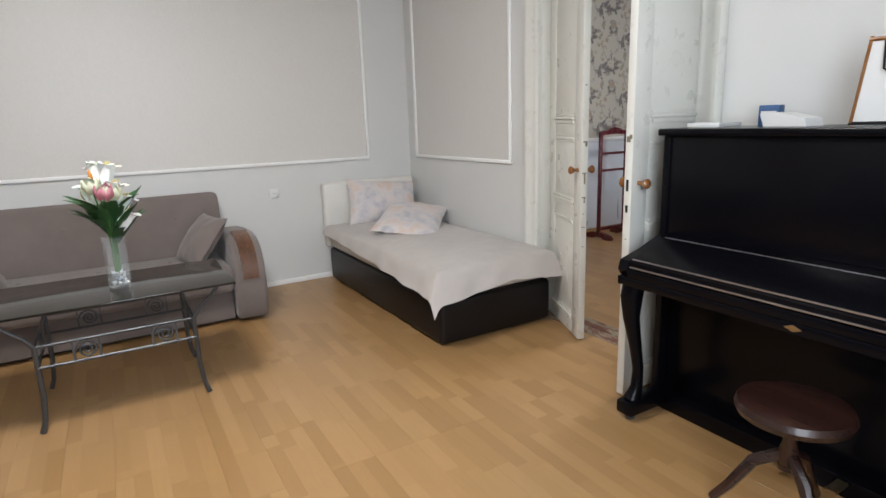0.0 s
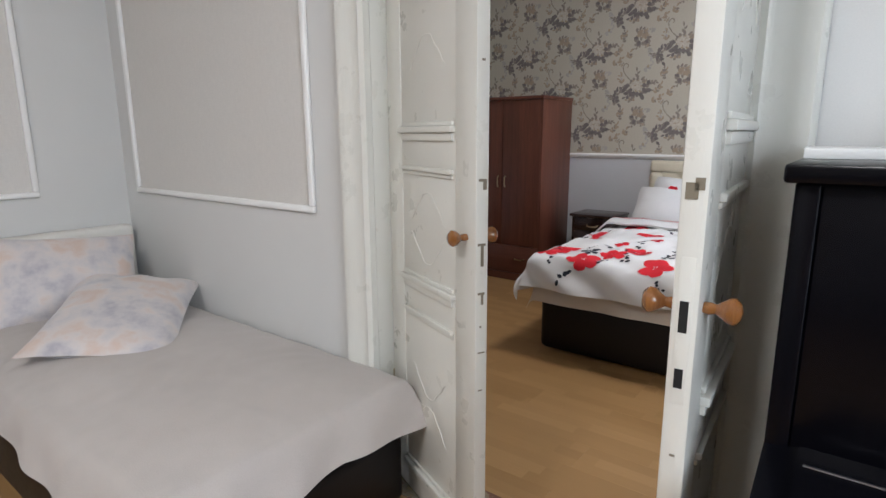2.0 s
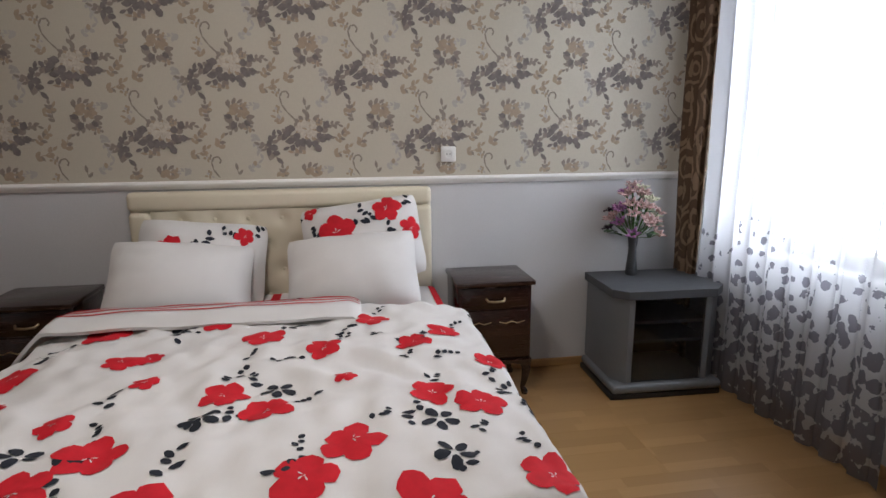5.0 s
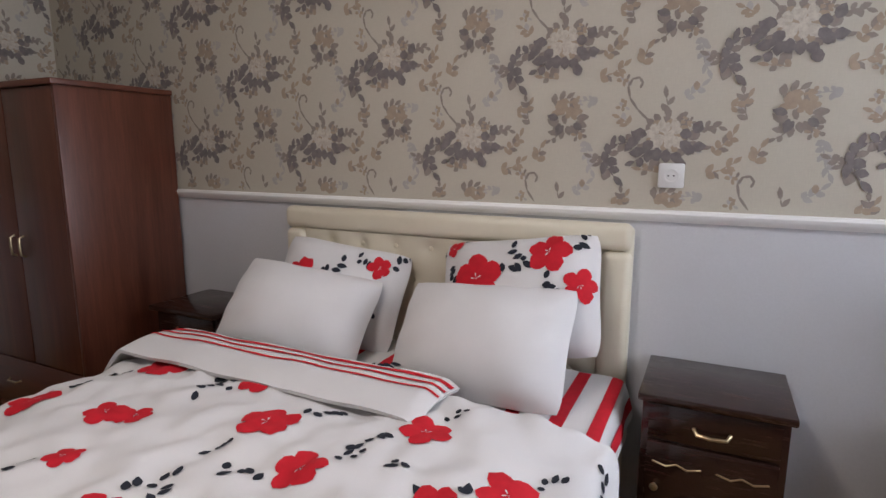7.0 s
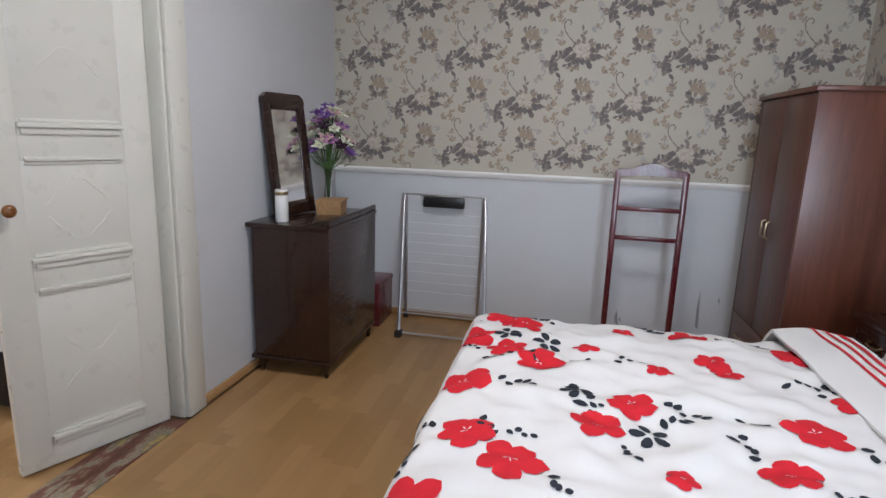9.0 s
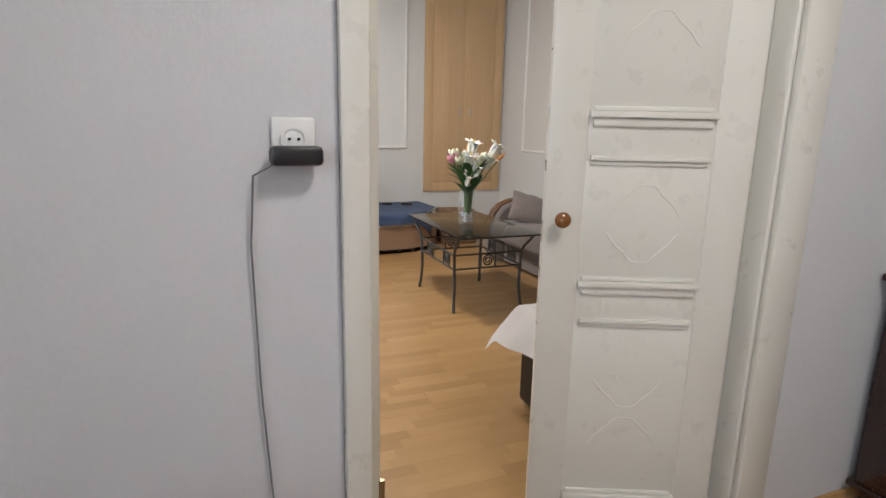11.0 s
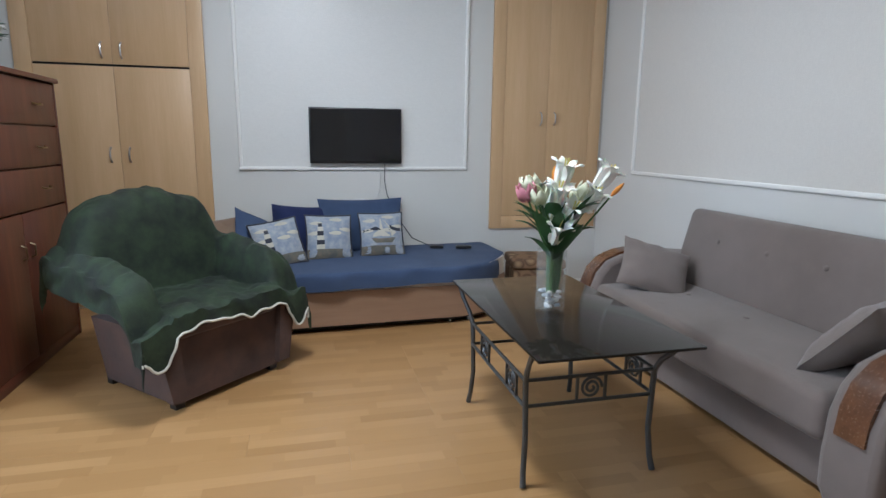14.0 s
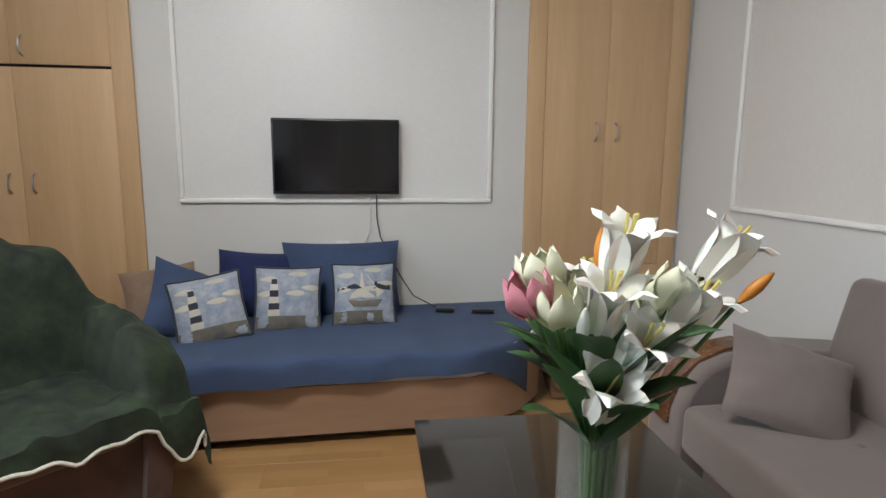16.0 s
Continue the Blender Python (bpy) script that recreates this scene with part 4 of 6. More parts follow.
# patterned storage pouf
n_ = Nodes("ornamental_pouf")
vor = n_.node("TexVoronoi", Vector=n_.co, Scale=9.0)
col_ = n_.ramp(vor.outputs["Distance"], [(0.2, (0.30, 0.20, 0.11)), (0.42, (0.10, 0.055, 0.03)), (0.6, (0.22, 0.13, 0.07))])
n_.bump(n_.noise(180, 2), 0.3, 0.004)
M_pouf = n_.end(col_, 0.85)
pf = thing("storage_pouf", (-0.80, 4.74, 0), -10, "brown ornamental fabric pouf beside the daybed", "pouf")
part("body", box((-0.21, -0.2, 0.0), (0.21, 0.2, 0.30), 0.02, 3), M_pouf, pf)
part("lid", box((-0.22, -0.21, 0.30), (0.22, 0.21, 0.38), 0.025, 3), M_pouf, pf)

# television, cable and sockets
tv = thing("television", (-2.236, TV - 0.02, 1.348), 0, "black flat-screen television on a wall bracket", "television")
part("bezel", box((-0.373, -0.05, -0.222), (0.373, -0.012, 0.222), 0.006), M_plastic, tv)
part("screen", box((-0.361, -0.0515, -0.203), (0.361, -0.0502, 0.21)), M_screen, tv, "dark glossy screen")
part("bracket", box((-0.12, -0.012, -0.12), (0.12, 0.015, 0.12), 0.004), M_iron, tv)
cb = tagged(new("television_cable"), "thin grey cable hanging from the television to the daybed", "cable")
part("cord", tube([(-2.0, TV - 0.04, 1.12), (-2.0, TV - 0.02, 0.98), (-1.98, TV - 0.02, 0.86), (-1.93, TV - 0.025, 0.76), (-1.86, TV - 0.05, 0.62), (-1.78, 5.08, 0.50), (-1.66, 5.0, 0.452), (-1.60, 4.94, 0.455)], 0.004, 6), M_iron, cb)
part("cord", tube([(-2.04, TV - 0.04, 1.12), (-2.04, TV - 0.015, 0.9), (-2.08, TV - 0.012, 0.82), (-2.17, TV - 0.03, 0.79)], 0.003, 6), M_whitepl, cb)


def socket(name, m, label, plug=False):
    s = tagged(new(name), label, "socket")
    s.matrix_basis = m
    part("plate", box((-0.042, -0.012, -0.042), (0.042, -0.001, 0.042), 0.006), M_whitepl, s)
    part("face", moved(lathe([(0.026, 0), (0.026, 0.004), (0.02, 0.004), (0.019, 0.001)], 18), Matrix.Translation((0, -0.012, 0)) @ Matrix.Rotation(math.pi / 2, 4, "X")), M_whitepl, s)
    for sx in (-0.009, 0.009):
        part("hole", moved(lathe([(0.003, 0), (0.003, 0.002)], 8), Matrix.Translation((sx, -0.0135, 0)) @ Matrix.Rotation(math.pi / 2, 4, "X")), M_dark, s)
    if plug:
        part("charger", box((-0.05, -0.06, -0.05), (0.05, -0.0185, -0.012), 0.01), M_plastic, s)
    return s


socket("wall_socket", pose(-2.21, TV, 0.79), "white wall socket under the television")
socket("wall_socket", pose(0, 1.35, 0.825, 0, 0, -90), "white wall socket beside the sofa")
socket("wall_socket", pose(-3.48, HB + 0.004, 1.30, 0, 0, 180), "white wall socket on the floral wallpaper")


def handle(z, x, y, parent, length=0.11, m=None):
    p = part("handle", tube([(x, y, z - length / 2), (x, y - 0.028, z - length / 3), (x, y - 0.034, z), (x, y - 0.028, z + length / 3), (x, y, z + length / 2)], 0.006, 8), m or M_steel, parent, "slim bowed metal handle")


def built_in(name, x0, x1, z0, z1, splits, handles, label, fr=0.11):
    c = thing(name, (0, TV, 0), 0, label, "built-in cupboard")
    for a, b in (((x0, -0.03, z0), (x0 + fr, -0.001, z1)), ((x1 - fr, -0.03, z0), (x1, -0.001, z1)), ((x0 + fr, -0.03, z0), (x1 - fr, -0.001, z0 + fr))):
        part("frame", box(a, b, 0.004), M_beech, c)
    part("carcass", box((x0 + fr, -0.012, z0 + fr), (x1 - fr, -0.001, z1)), M_dark, c)
    xm = (x0 + x1) / 2
    for za, zb in splits:
        for a, b, s in ((x0 + fr + 0.002, xm - 0.001, -1), (xm + 0.001, x1 - fr - 0.002, 1)):
            d = part("cupboard_door", box((a, -0.024, za + 0.003), (b, -0.0125, zb - 0.003), 0.002), M_beech, c)
            for hz in handles:
                if za < hz < zb:
                    handle(hz, xm + s * 0.065, -0.024, d)
    return c


built_in("wall_closet", -1.065, -0.035, 0.55, H - 0.02, [(0.66, H - 0.04)], [1.52], "tall beech-veneer closet doors set in the wall")
built_in("wall_cupboard", -4.62, -3.36, 0.02, H - 0.02, [(0.13, 1.825), (1.835, H - 0.04)], [1.184, 1.936], "beech-veneer fitted cupboard with bowed handles")

# tall chest of drawers
CX, CY0, CY1, CZ = -4.17, 3.355, 4.58, 1.66
ch = thing("chest_of_drawers", (CX, (CY0 + CY1) / 2, 0), 90, "tall mahogany chest with drawers and lower doors", "chest of drawers")
hw, dp = (CY1 - CY0) / 2, 0.55
part("side_panel", box((-hw, 0.0, 0), (-hw + 0.022, dp, CZ - 0.02), 0.002), M_mahog, ch)
part("side_panel", box((hw - 0.022, 0.0, 0), (hw, dp, CZ - 0.02), 0.002), M_mahog, ch)
part("top", box((-hw - 0.012, -0.02, CZ - 0.02), (hw + 0.012, dp, CZ + 0.008), 0.005), M_mahog_x, ch)
part("back_panel", box((-hw + 0.022, 0.03, 0.0), (hw - 0.022, dp - 0.005, CZ - 0.021)), M_mahog, ch)
for za, zb in ((0.90, 1.13), (1.14, 1.37), (1.38, 1.63)):
    d = part("drawer", box((-hw + 0.024, 0.002, za), (hw - 0.024, 0.0295, zb), 0.004), M_mahog, ch)
    for x in (-0.33, 0.33):
        part("pull", tube([(x - 0.05, 0.002, (za + zb) / 2), (x - 0.035, -0.018, (za + zb) / 2 - 0.008), (x + 0.035, -0.018, (za + zb) / 2 - 0.008), (x + 0.05, 0.002, (za + zb) / 2)], 0.006, 6), M_brass, d, "aged brass pull")
for a, b in ((-hw + 0.024, -0.002), (0.002, hw - 0.024)):
    d = part("cabinet_door", box((a, 0.002, 0.07), (b, 0.0295, 0.89), 0.004), M_mahog, ch)
    xk = b - 0.05 if b < 0.1 else a + 0.05
    part("pull", tube([(xk, 0.002, 0.72), (xk, -0.02, 0.71), (xk, -0.02, 0.65), (xk, 0.002, 0.64)], 0.006, 6), M_brass, d, "aged brass pull")
part("plinth", box((-hw + 0.024, 0.004, 0), (hw - 0.024, 0.0295, 0.065), 0.003), M_mahog_x, ch)
bw_ = thing("fruit_bowl", (CX - 0.33, 3.56, CZ + 0.008), 0, "wide dark bowl on the mahogany chest", "bowl")
part("dish", lathe([(0.07, 0), (0.085, 0.01), (0.15, 0.045), (0.205, 0.08), (0.195, 0.083), (0.13, 0.055), (0.05, 0.018), (0.002, 0.016)], 32), M_plastic, bw_)
M_redgl = plain("red_glaze", (0.45, 0.008, 0.02), 0.12, 0.3)
ap = thing("glass_apple", (CX - 0.33, 3.56, CZ + 0.045), 0, "large shiny red ornamental apple in the bowl", "ornament")
part("body", lathe([(0.01, 0.0), (0.07, 0.006), (0.108, 0.055), (0.113, 0.095), (0.092, 0.14), (0.045, 0.158), (0.008, 0.145)], 28), M_redgl, ap)
part("stalk", tube([(0, 0, 0.125), (0.004, 0, 0.17), (-0.006, 0, 0.225)], [0.008, 0.007, 0.011], 8), M_steel, ap)
M_fleaf = plain("pale_artificial_leaf", (0.16, 0.24, 0.19), 0.6)
M_fwhite = plain("white_artificial_flower", (0.7, 0.7, 0.66), 0.6)
pl = thing("artificial_plant", (CX - 0.16, 4.02, CZ + 0.008), 0, "small artificial plant with white flowers on the chest", "plant")
part("pot", lathe([(0.05, 0), (0.065, 0.07), (0.07, 0.09), (0.06, 0.085), (0.05, 0.08)], 20), M_whitepl, pl)
for k in range(46):
    a, e = rng.uniform(0, 6.28), rng.uniform(0.05, 1.3)
    rr = rng.uniform(0.09, 0.25)
    tip = Vector((rr * math.cos(a) * math.cos(e) * 0.85, rr * math.sin(a) * math.cos(e) * 0.85, 0.09 + 1.35 * rr * math.sin(e) + 0.04))
    s = part("sprig", tube([(0, 0, 0.08), tip * 0.6 + Vector((0, 0, 0.05)), tip], 0.002, 4), M_stem, pl)
    part("leaf", [blade(tip * 0.9, (math.cos(a), math.sin(a), 0.6), 0.06, 0.016, 0.02), blade(tip * 0.8, (math.cos(a + 1.5), math.sin(a + 1.5), 0.5), 0.05, 0.014, 0.02), blade(tip * 0.8, (math.cos(a - 1.5), math.sin(a - 1.5), 0.4), 0.05, 0.014, 0.02)], M_fleaf, s)
    if k % 4 == 0:
        part("blossom", bloom(aim(tip, (math.cos(a), math.sin(a), 0.8)), 0.03, 0.02, 5, 0.012), M_fwhite, s)

# upright piano
PX0, PX1, PYF, PZ = -4.775, -3.27, 0.40, 1.325
pn = thing("piano", ((PX0 + PX1) / 2, 0.055, 0), 0, "black lacquered upright piano against the wall", "piano")
pw = (PX1 - PX0) / 2
yf = PYF - 0.03
part("case_side", box((-pw, 0, 0.02), (-pw + 0.035, yf - 0.005, PZ - 0.03), 0.004), M_black, pn)
part("case_side", box((pw - 0.035, 0, 0.02), (pw, yf - 0.005, PZ - 0.03), 0.004), M_black, pn)
part("lid", box((-pw - 0.015, -0.005, PZ - 0.03), (pw + 0.015, yf + 0.02, PZ), 0.006), M_black, pn)
part("upper_panel", box((-pw + 0.036, 0.02, 0.80), (pw - 0.036, yf - 0.012, PZ - 0.031), 0.003), M_black, pn)
part("lower_panel", box((-pw + 0.036, 0.02, 0.08), (pw - 0.036, yf - 0.06, 0.68), 0.003), M_black, pn)
part("bottom_rail", box((-pw, 0.0, 0.0), (pw, yf + 0.0, 0.078), 0.004), M_black, pn)
kb = part("keybed", box((-pw, 0.0, 0.66), (pw, 0.63, 0.70), 0.006), M_black, pn)
part("key_lid", slab([(yf - 0.02, 0.86), (yf + 0.02, 0.85), (0.60, 0.775), (0.615, 0.765), (0.615, 0.74), (yf - 0.02, 0.74)], 0, -pw + 0.05, pw - 0.05), M_black, pn)
part("key_slip", box((-pw + 0.05, 0.605, 0.7005), (pw - 0.05, 0.628, 0.735), 0.004), M_black, pn)
for z, y in ((0.842, yf + 0.025), (0.775, 0.603), (0.7425, 0.618)):
    part("metal_strip", box((-pw + 0.06, y, z), (pw - 0.06, y + 0.006, z + 0.006), 0.001), M_steel, pn)
for s in (-1, 1):
    part("key_cheek", slab([(yf - 0.03, 0.70), (0.61, 0.70), (0.628, 0.73), (0.615, 0.77), (0.50, 0.80), (yf - 0.03, 0.86)], 0, min(s * pw, s * (pw - 0.05)), max(s * pw, s * (pw - 0.05))), M_black, pn)
    x = s * (pw - 0.045)
    lg = part("leg", tube([(x, 0.57, 0.66), (x, 0.585, 0.60), (x, 0.58, 0.50), (x, 0.545, 0.36), (x, 0.52, 0.24), (x, 0.525, 0.15), (x, 0.555, 0.09)], [0.05, 0.048, 0.036, 0.028, 0.025, 0.028, 0.04], 12), M_black, pn)
    part("toe_block", box((x - 0.045, yf - 0.02, 0.03), (x + 0.045, 0.61, 0.095), 0.012), M_black, pn)
    part("caster", lathe([(0.022, 0), (0.022, 0.03)], 12, (x, 0.56, 0)), M_iron, pn)
    part("caster", lathe([(0.022, 0), (0.022, 0.02)], 12, (x, 0.1, 0)), M_iron, pn)
part("lock_plate", slab([(0.03, 0.681), (0.0, 0.693), (-0.03, 0.681), (0.0, 0.669)], 1, 0.6302, 0.632), M_brass, pn)
for x in (-0.1, 0.1):
    part("pedal", box((x - 0.02, yf - 0.07, 0.05), (x + 0.02, yf + 0.09, 0.065), 0.006), M_brass, pn)

M_stool = timber("dark_stool_wood", (0.012, 0.005, 0.004), (0.035, 0.013, 0.009), 0, 0.3, 12, 0.3)
st = thing("piano_stool", (-4.07, 0.72, 0), 0, "round dark red-brown wooden piano stool", "stool")
part("seat", lathe([(0.14, 0.39), (0.17, 0.40), (0.178, 0.42), (0.17, 0.44), (0.14, 0.447), (0.001, 0.447)], 36), M_stool, st)
part("post", lathe([(0.03, 0.2), (0.035, 0.25), (0.022, 0.3), (0.03, 0.36), (0.05, 0.39)], 16), M_stool, st)
for k in range(3):
    a = k * 2.094 + 0.5
    part("leg", tube([(0.02 * math.cos(a), 0.02 * math.sin(a), 0.25), (0.1 * math.cos(a), 0.1 * math.sin(a), 0.2), (0.17 * math.cos(a), 0.17 * math.sin(a), 0.08), (0.22 * math.cos(a), 0.22 * math.sin(a), 0.013)], [0.022, 0.022, 0.018, 0.015], 8), M_stool, st)

bg = thing("gift_bag", (-4.05, 0.20, PZ), 0, "white paper gift bag with dark edges on the piano", "bag")
part("body", slab([(-0.13, 0.0), (0.13, 0.0), (0.095, 0.30), (-0.095, 0.30)], 1, -0.04, 0.04), M_whitepl, bg)
for s in (-1, 1):
    part("edge_strip", tube([(s * 0.13, 0.041, 0.006), (s * 0.095, 0.041, 0.30)], 0.006, 6), M_knob, bg)
part("edge_strip", tube([(-0.10, 0.041, 0.29), (0.10, 0.041, 0.29)], 0.008, 6), M_knob, bg)
part("edge_strip", tube([(-0.135, 0.041, 0.008), (0.135, 0.041, 0.008)], 0.006, 6), M_dark, bg)
part("cord_handle", tube([(-0.05, 0.046, 0.28), (-0.045, 0.05, 0.19), (0.0, 0.05, 0.155), (0.045, 0.05, 0.19), (0.05, 0.046, 0.28)], 0.004, 6), M_dark, bg)
M_bluebox = plain("blue_carton", (0.03, 0.09, 0.22), 0.5)
cx = thing("small_carton", (-3.565, 0.12, PZ), 10, "small dark blue carton with a pale stripe on the piano", "box")
part("carton", box((-0.04, -0.03, 0), (0.04, 0.03, 0.085), 0.003), M_bluebox, cx)
part("printed_bar", box((-0.03, 0.0302, 0.05), (0.03, 0.031, 0.06)), M_whitepl, cx)
tp = thing("tissue_pack", (-3.69, 0.20, PZ), -8, "flat white tissue pack lying on the piano", "tissues")
part("wrapper", slab([(-0.10, 0.0), (0.08, 0.0), (0.10, 0.05), (0.02, 0.055), (-0.09, 0.03)], 1, -0.05, 0.05), M_whitepl, tp)
pp = thing("paper_stack", (-3.33, 0.15, PZ), 4, "stack of white papers lying on the piano", "papers")
part("paper_sheet", box((-0.075, -0.09, 0), (0.075, 0.10, 0.018), 0.002), M_whitepl, pp)

# lamps out of view
for nm, x, y, lab in (("ceiling_lamp", -2.7, 2.7, "plain white ceiling lamp of the living room"), ("ceiling_lamp", -2.7, -1.9, "plain white ceiling lamp of the bedroom")):
    l_ = thing(nm, (x, y, H), 0, lab, "lamp")
    part("canopy", lathe([(0.05, -0.03), (0.06, -0.015), (0.06, -0.001)], 20), M_trim, l_)
    part("rod", tube([(0, 0, -0.2), (0, 0, -0.03)], 0.008), M_brass, l_)
    part("shade", lathe([(0.20, -0.24), (0.16, -0.21), (0.02, -0.2)], 28), M_whitepl, l_)

# ---- bedroom ----
rng = random.Random(11)
laid = set(bpy.data.objects)
HB0, BX0 = -3.745, -4.945      # the bedroom's things are set out from these walls, then moved as one room

# double bed
BXL, BXR, BYF, BYH = -3.23, -1.64, -1.725, -3.66
db2 = thing("double_bed", (-2.435, -2.70, 0), 0, "double bed with black leatherette base and cream headboard", "bed")
part("base", box((-0.795, -0.96, 0.012), (0.795, 0.94, 0.36), 0.04, 4), M_leather, db2)
part("mattress", box((-0.79, -0.95, 0.36), (0.79, 0.925, 0.56), 0.05, 3), M_sheet, db2)
part("underlay", sheet(draper(-0.78, 0.78, -0.9, 0.925, 0.565, 0.03, 0.01, 4), span(-0.98, 0.98, 50), span(-0.9, 1.19, 50), 0.003), M_sheet, db2, "cream under-blanket hanging below the duvet")
hb = part("headboard", [box((-0.805, -1.045, 0.10), (0.755, -1.0, 1.12), 0.02, 3)], M_cream, db2, "cream leatherette headboard with buttoned panel")
for a, b in (((-0.805, -1.03, 1.03), (0.755, -0.965, 1.132)), ((-0.805, -1.03, 0.3), (-0.695, -0.965, 1.03)), ((0.645, -1.03, 0.3), (0.755, -0.965, 1.03))):
    part("padded_border", box(a, b, 0.03, 4), M_cream, hb)
def tuft(u, v):
    """Padded panel pulled in at buttons."""
    z = 0.0
    k = 0.02
    px, pz = 0.17, 0.14
    for j in range(-1, 6):
        for i in range(-5, 6):
            bx_, bz_ = i * px + (px / 2 if j % 2 else 0), 0.42 + j * pz
            d = math.hypot(u - bx_, v - bz_)
            z = max(z, math.exp(-(d / 0.035) ** 2))
    return u, -0.98 - k * z, v
part("tufted_panel", sheet(tuft, span(-0.695, 0.645, 90), span(0.35, 1.03, 44)), M_cream, hb)
for j in range(0, 5):
    for i in range(-4, 5):
        x = i * 0.17 + (0.085 if j % 2 else 0)
        if abs(x + 0.025) < 0.64:
            part("button", moved(lathe([(0.012, 0), (0.010, 0.005), (0.002, 0.008)], 10), Matrix.Translation((x, -1.0, 0.42 + j * 0.14)) @ Matrix.Rotation(-math.pi / 2, 4, "X")), M_cream, hb)

# fitted sheet with red stripes near the pillows
fs = tagged(new("striped_sheet"), "white bed sheet with broad red stripes under the pillows", "bed sheet")
fnS = draper(BXL + 0.01, BXR - 0.01, BYH + 0.02, -2.9, 0.575, 0.04, 0.008, 9, 0.0, 0.003)
part("cloth", sheet(fnS, span(BXL - 0.16, BXR + 0.16, 60), span(BYH + 0.02, -2.9, 20), 0.003), M_white, fs)
for u0 in (BXL - 0.13, BXL - 0.02, BXL + 0.10, BXL + 0.24, -2.6, -2.42, -2.25, BXR - 0.22, BXR - 0.08, BXR + 0.05):
    part("stripe", sheet(lambda a, b: lifted(fnS, a, b, 0.003), span(u0, u0 + 0.045, 4), span(BYH + 0.03, -2.92, 20)), M_red, fs, "red stripe")

# duvet with printed poppies
dv = tagged(new("duvet"), "white duvet printed with red poppies and black leaves", "duvet")
fnD = draper(BXL - 0.03, BXR + 0.0, -3.4, BYF + 0.02, 0.625, 0.07, 0.028, 2, 0.035, 0.018, 0.03)
UD0, UD1, VD0, VD1 = BXL - 0.36, BXR + 0.28, -3.04, BYF + 0.27
part("cloth", sheet(fnD, span(UD0, UD1, 120), span(VD0, VD1, 90), 0.012), M_white, dv)
red, ink, wht = [], [], []
# blossoms in the duvet's own metres: across, along, size
blossoms = [(-1.94, -1.7, 0.1), (-2.35, -1.73, 0.1), (-2.95, -1.7, 0.1), (-3.25, -1.75, 0.085), (-1.68, -1.79, 0.085), (-1.78, -1.88, 0.085), (-2.17, -1.96, 0.085), (-2.07, -1.84, 0.08), (-2.79, -1.92, 0.085), (-2.68, -1.8, 0.085), (-2.42, -2.23, 0.075), (-2.55, -2.13, 0.08), (-3.02, -2.16, 0.07), (-3.15, -2.08, 0.08), (-2.02, -2.12, 0.05), (-1.79, -2.26, 0.045), (-2.03, -2.53, 0.06), (-2.11, -2.56, 0.055), (-2.17, -2.34, 0.045), (-2.47, -2.68, 0.085), (-2.69, -2.55, 0.07), (-2.77, -2.3, 0.04), (-3.01, -2.57, 0.07), (-3.14, -2.68, 0.075), (-1.71, -2.52, 0.08), (-3.26, -2.41, 0.07), (-1.87, -2.85, 0.095), (-2.27, -2.87, 0.075), (-2.46, -3.03, 0.07), (-2.87, -2.82, 0.075)]
for k, (u, v, r) in enumerate(blossoms):
    poppy(fnD, u, v, r * 0.97, rng.uniform(0, 6), red, wht, rng)
    if r > 0.065:
        a = rng.uniform(-0.5, 0.5) + (1.2, -1.9, 0.4)[k % 3]
        spray(fnD, u + r * 1.15 * math.cos(a), v + r * 1.15 * math.sin(a), a, 5, 0.04, ink, rng)
        spray(fnD, u - r * 1.2 * math.cos(a + 0.5), v - r * 1.2 * math.sin(a + 0.5), a + 3.4, 4, 0.032, ink, rng)
for u, v in [(-2.39, -2.08), (-2.01, -1.98), (-3.02, -2.0), (-1.93, -1.83), (-2.15, -2.86), (-2.57, -2.26), (-3.03, -1.84), (-1.55, -1.98)]:
    for q in range(5):
        ink.append(blob(fnD, petal(u, v, q * 1.257 + 0.3, 0.010, 0.055, 0.030, 8), 0.0026))
for k in range(26):
    u, v = rng.uniform(UD0 + 0.15, UD1 - 0.15), rng.uniform(VD0 + 0.1, VD1 - 0.1)
    if all(math.hypot(u - a, v - b) > r + 0.05 for a, b, r in blossoms):
        spray(fnD, u, v, rng.uniform(0, 6.28), rng.randint(3, 6), 0.036, ink, rng)
tagged(part("poppy_print", red, M_red, dv, "red poppy print"), "", "", "", "stuff")
tagged(part("leaf_print", ink, M_ink, dv, "black leaf print"), "", "", "", "stuff")
tagged(part("stamen_print", wht, M_white, dv), "", "", "", "stuff")
# turned-down band with stripes
bandf = lambda u, v: (u, v, 0.685 + 0.028 * math.sin(max(0.02, min(0.98, (v + 3.12) / 0.28)) * math.pi) ** 0.5 + 0.012 * noise.noise((u * 5, v * 8, 3.0)) - (max(0.0, u - (BXR + 0.0)) ** 1.2 + 0.35 * max(0.0, -2.79 - u)) * 1.6)
bd = part("turned_band", sheet(bandf, span(-2.83, BXR + 0.12, 70), span(-3.12, -2.84, 18), 0.014), M_white, dv, "turned-down white band with red stripes")
for v0, w in ((-3.085, 0.024), (-3.03, 0.014), (-2.985, 0.012)):
    part("stripe", sheet(lambda a, b: lifted(bandf, a, b, 0.003), span(-2.825, BXR + 0.115, 60), span(v0, v0 + w, 4)), M_red, bd, "red stripe")

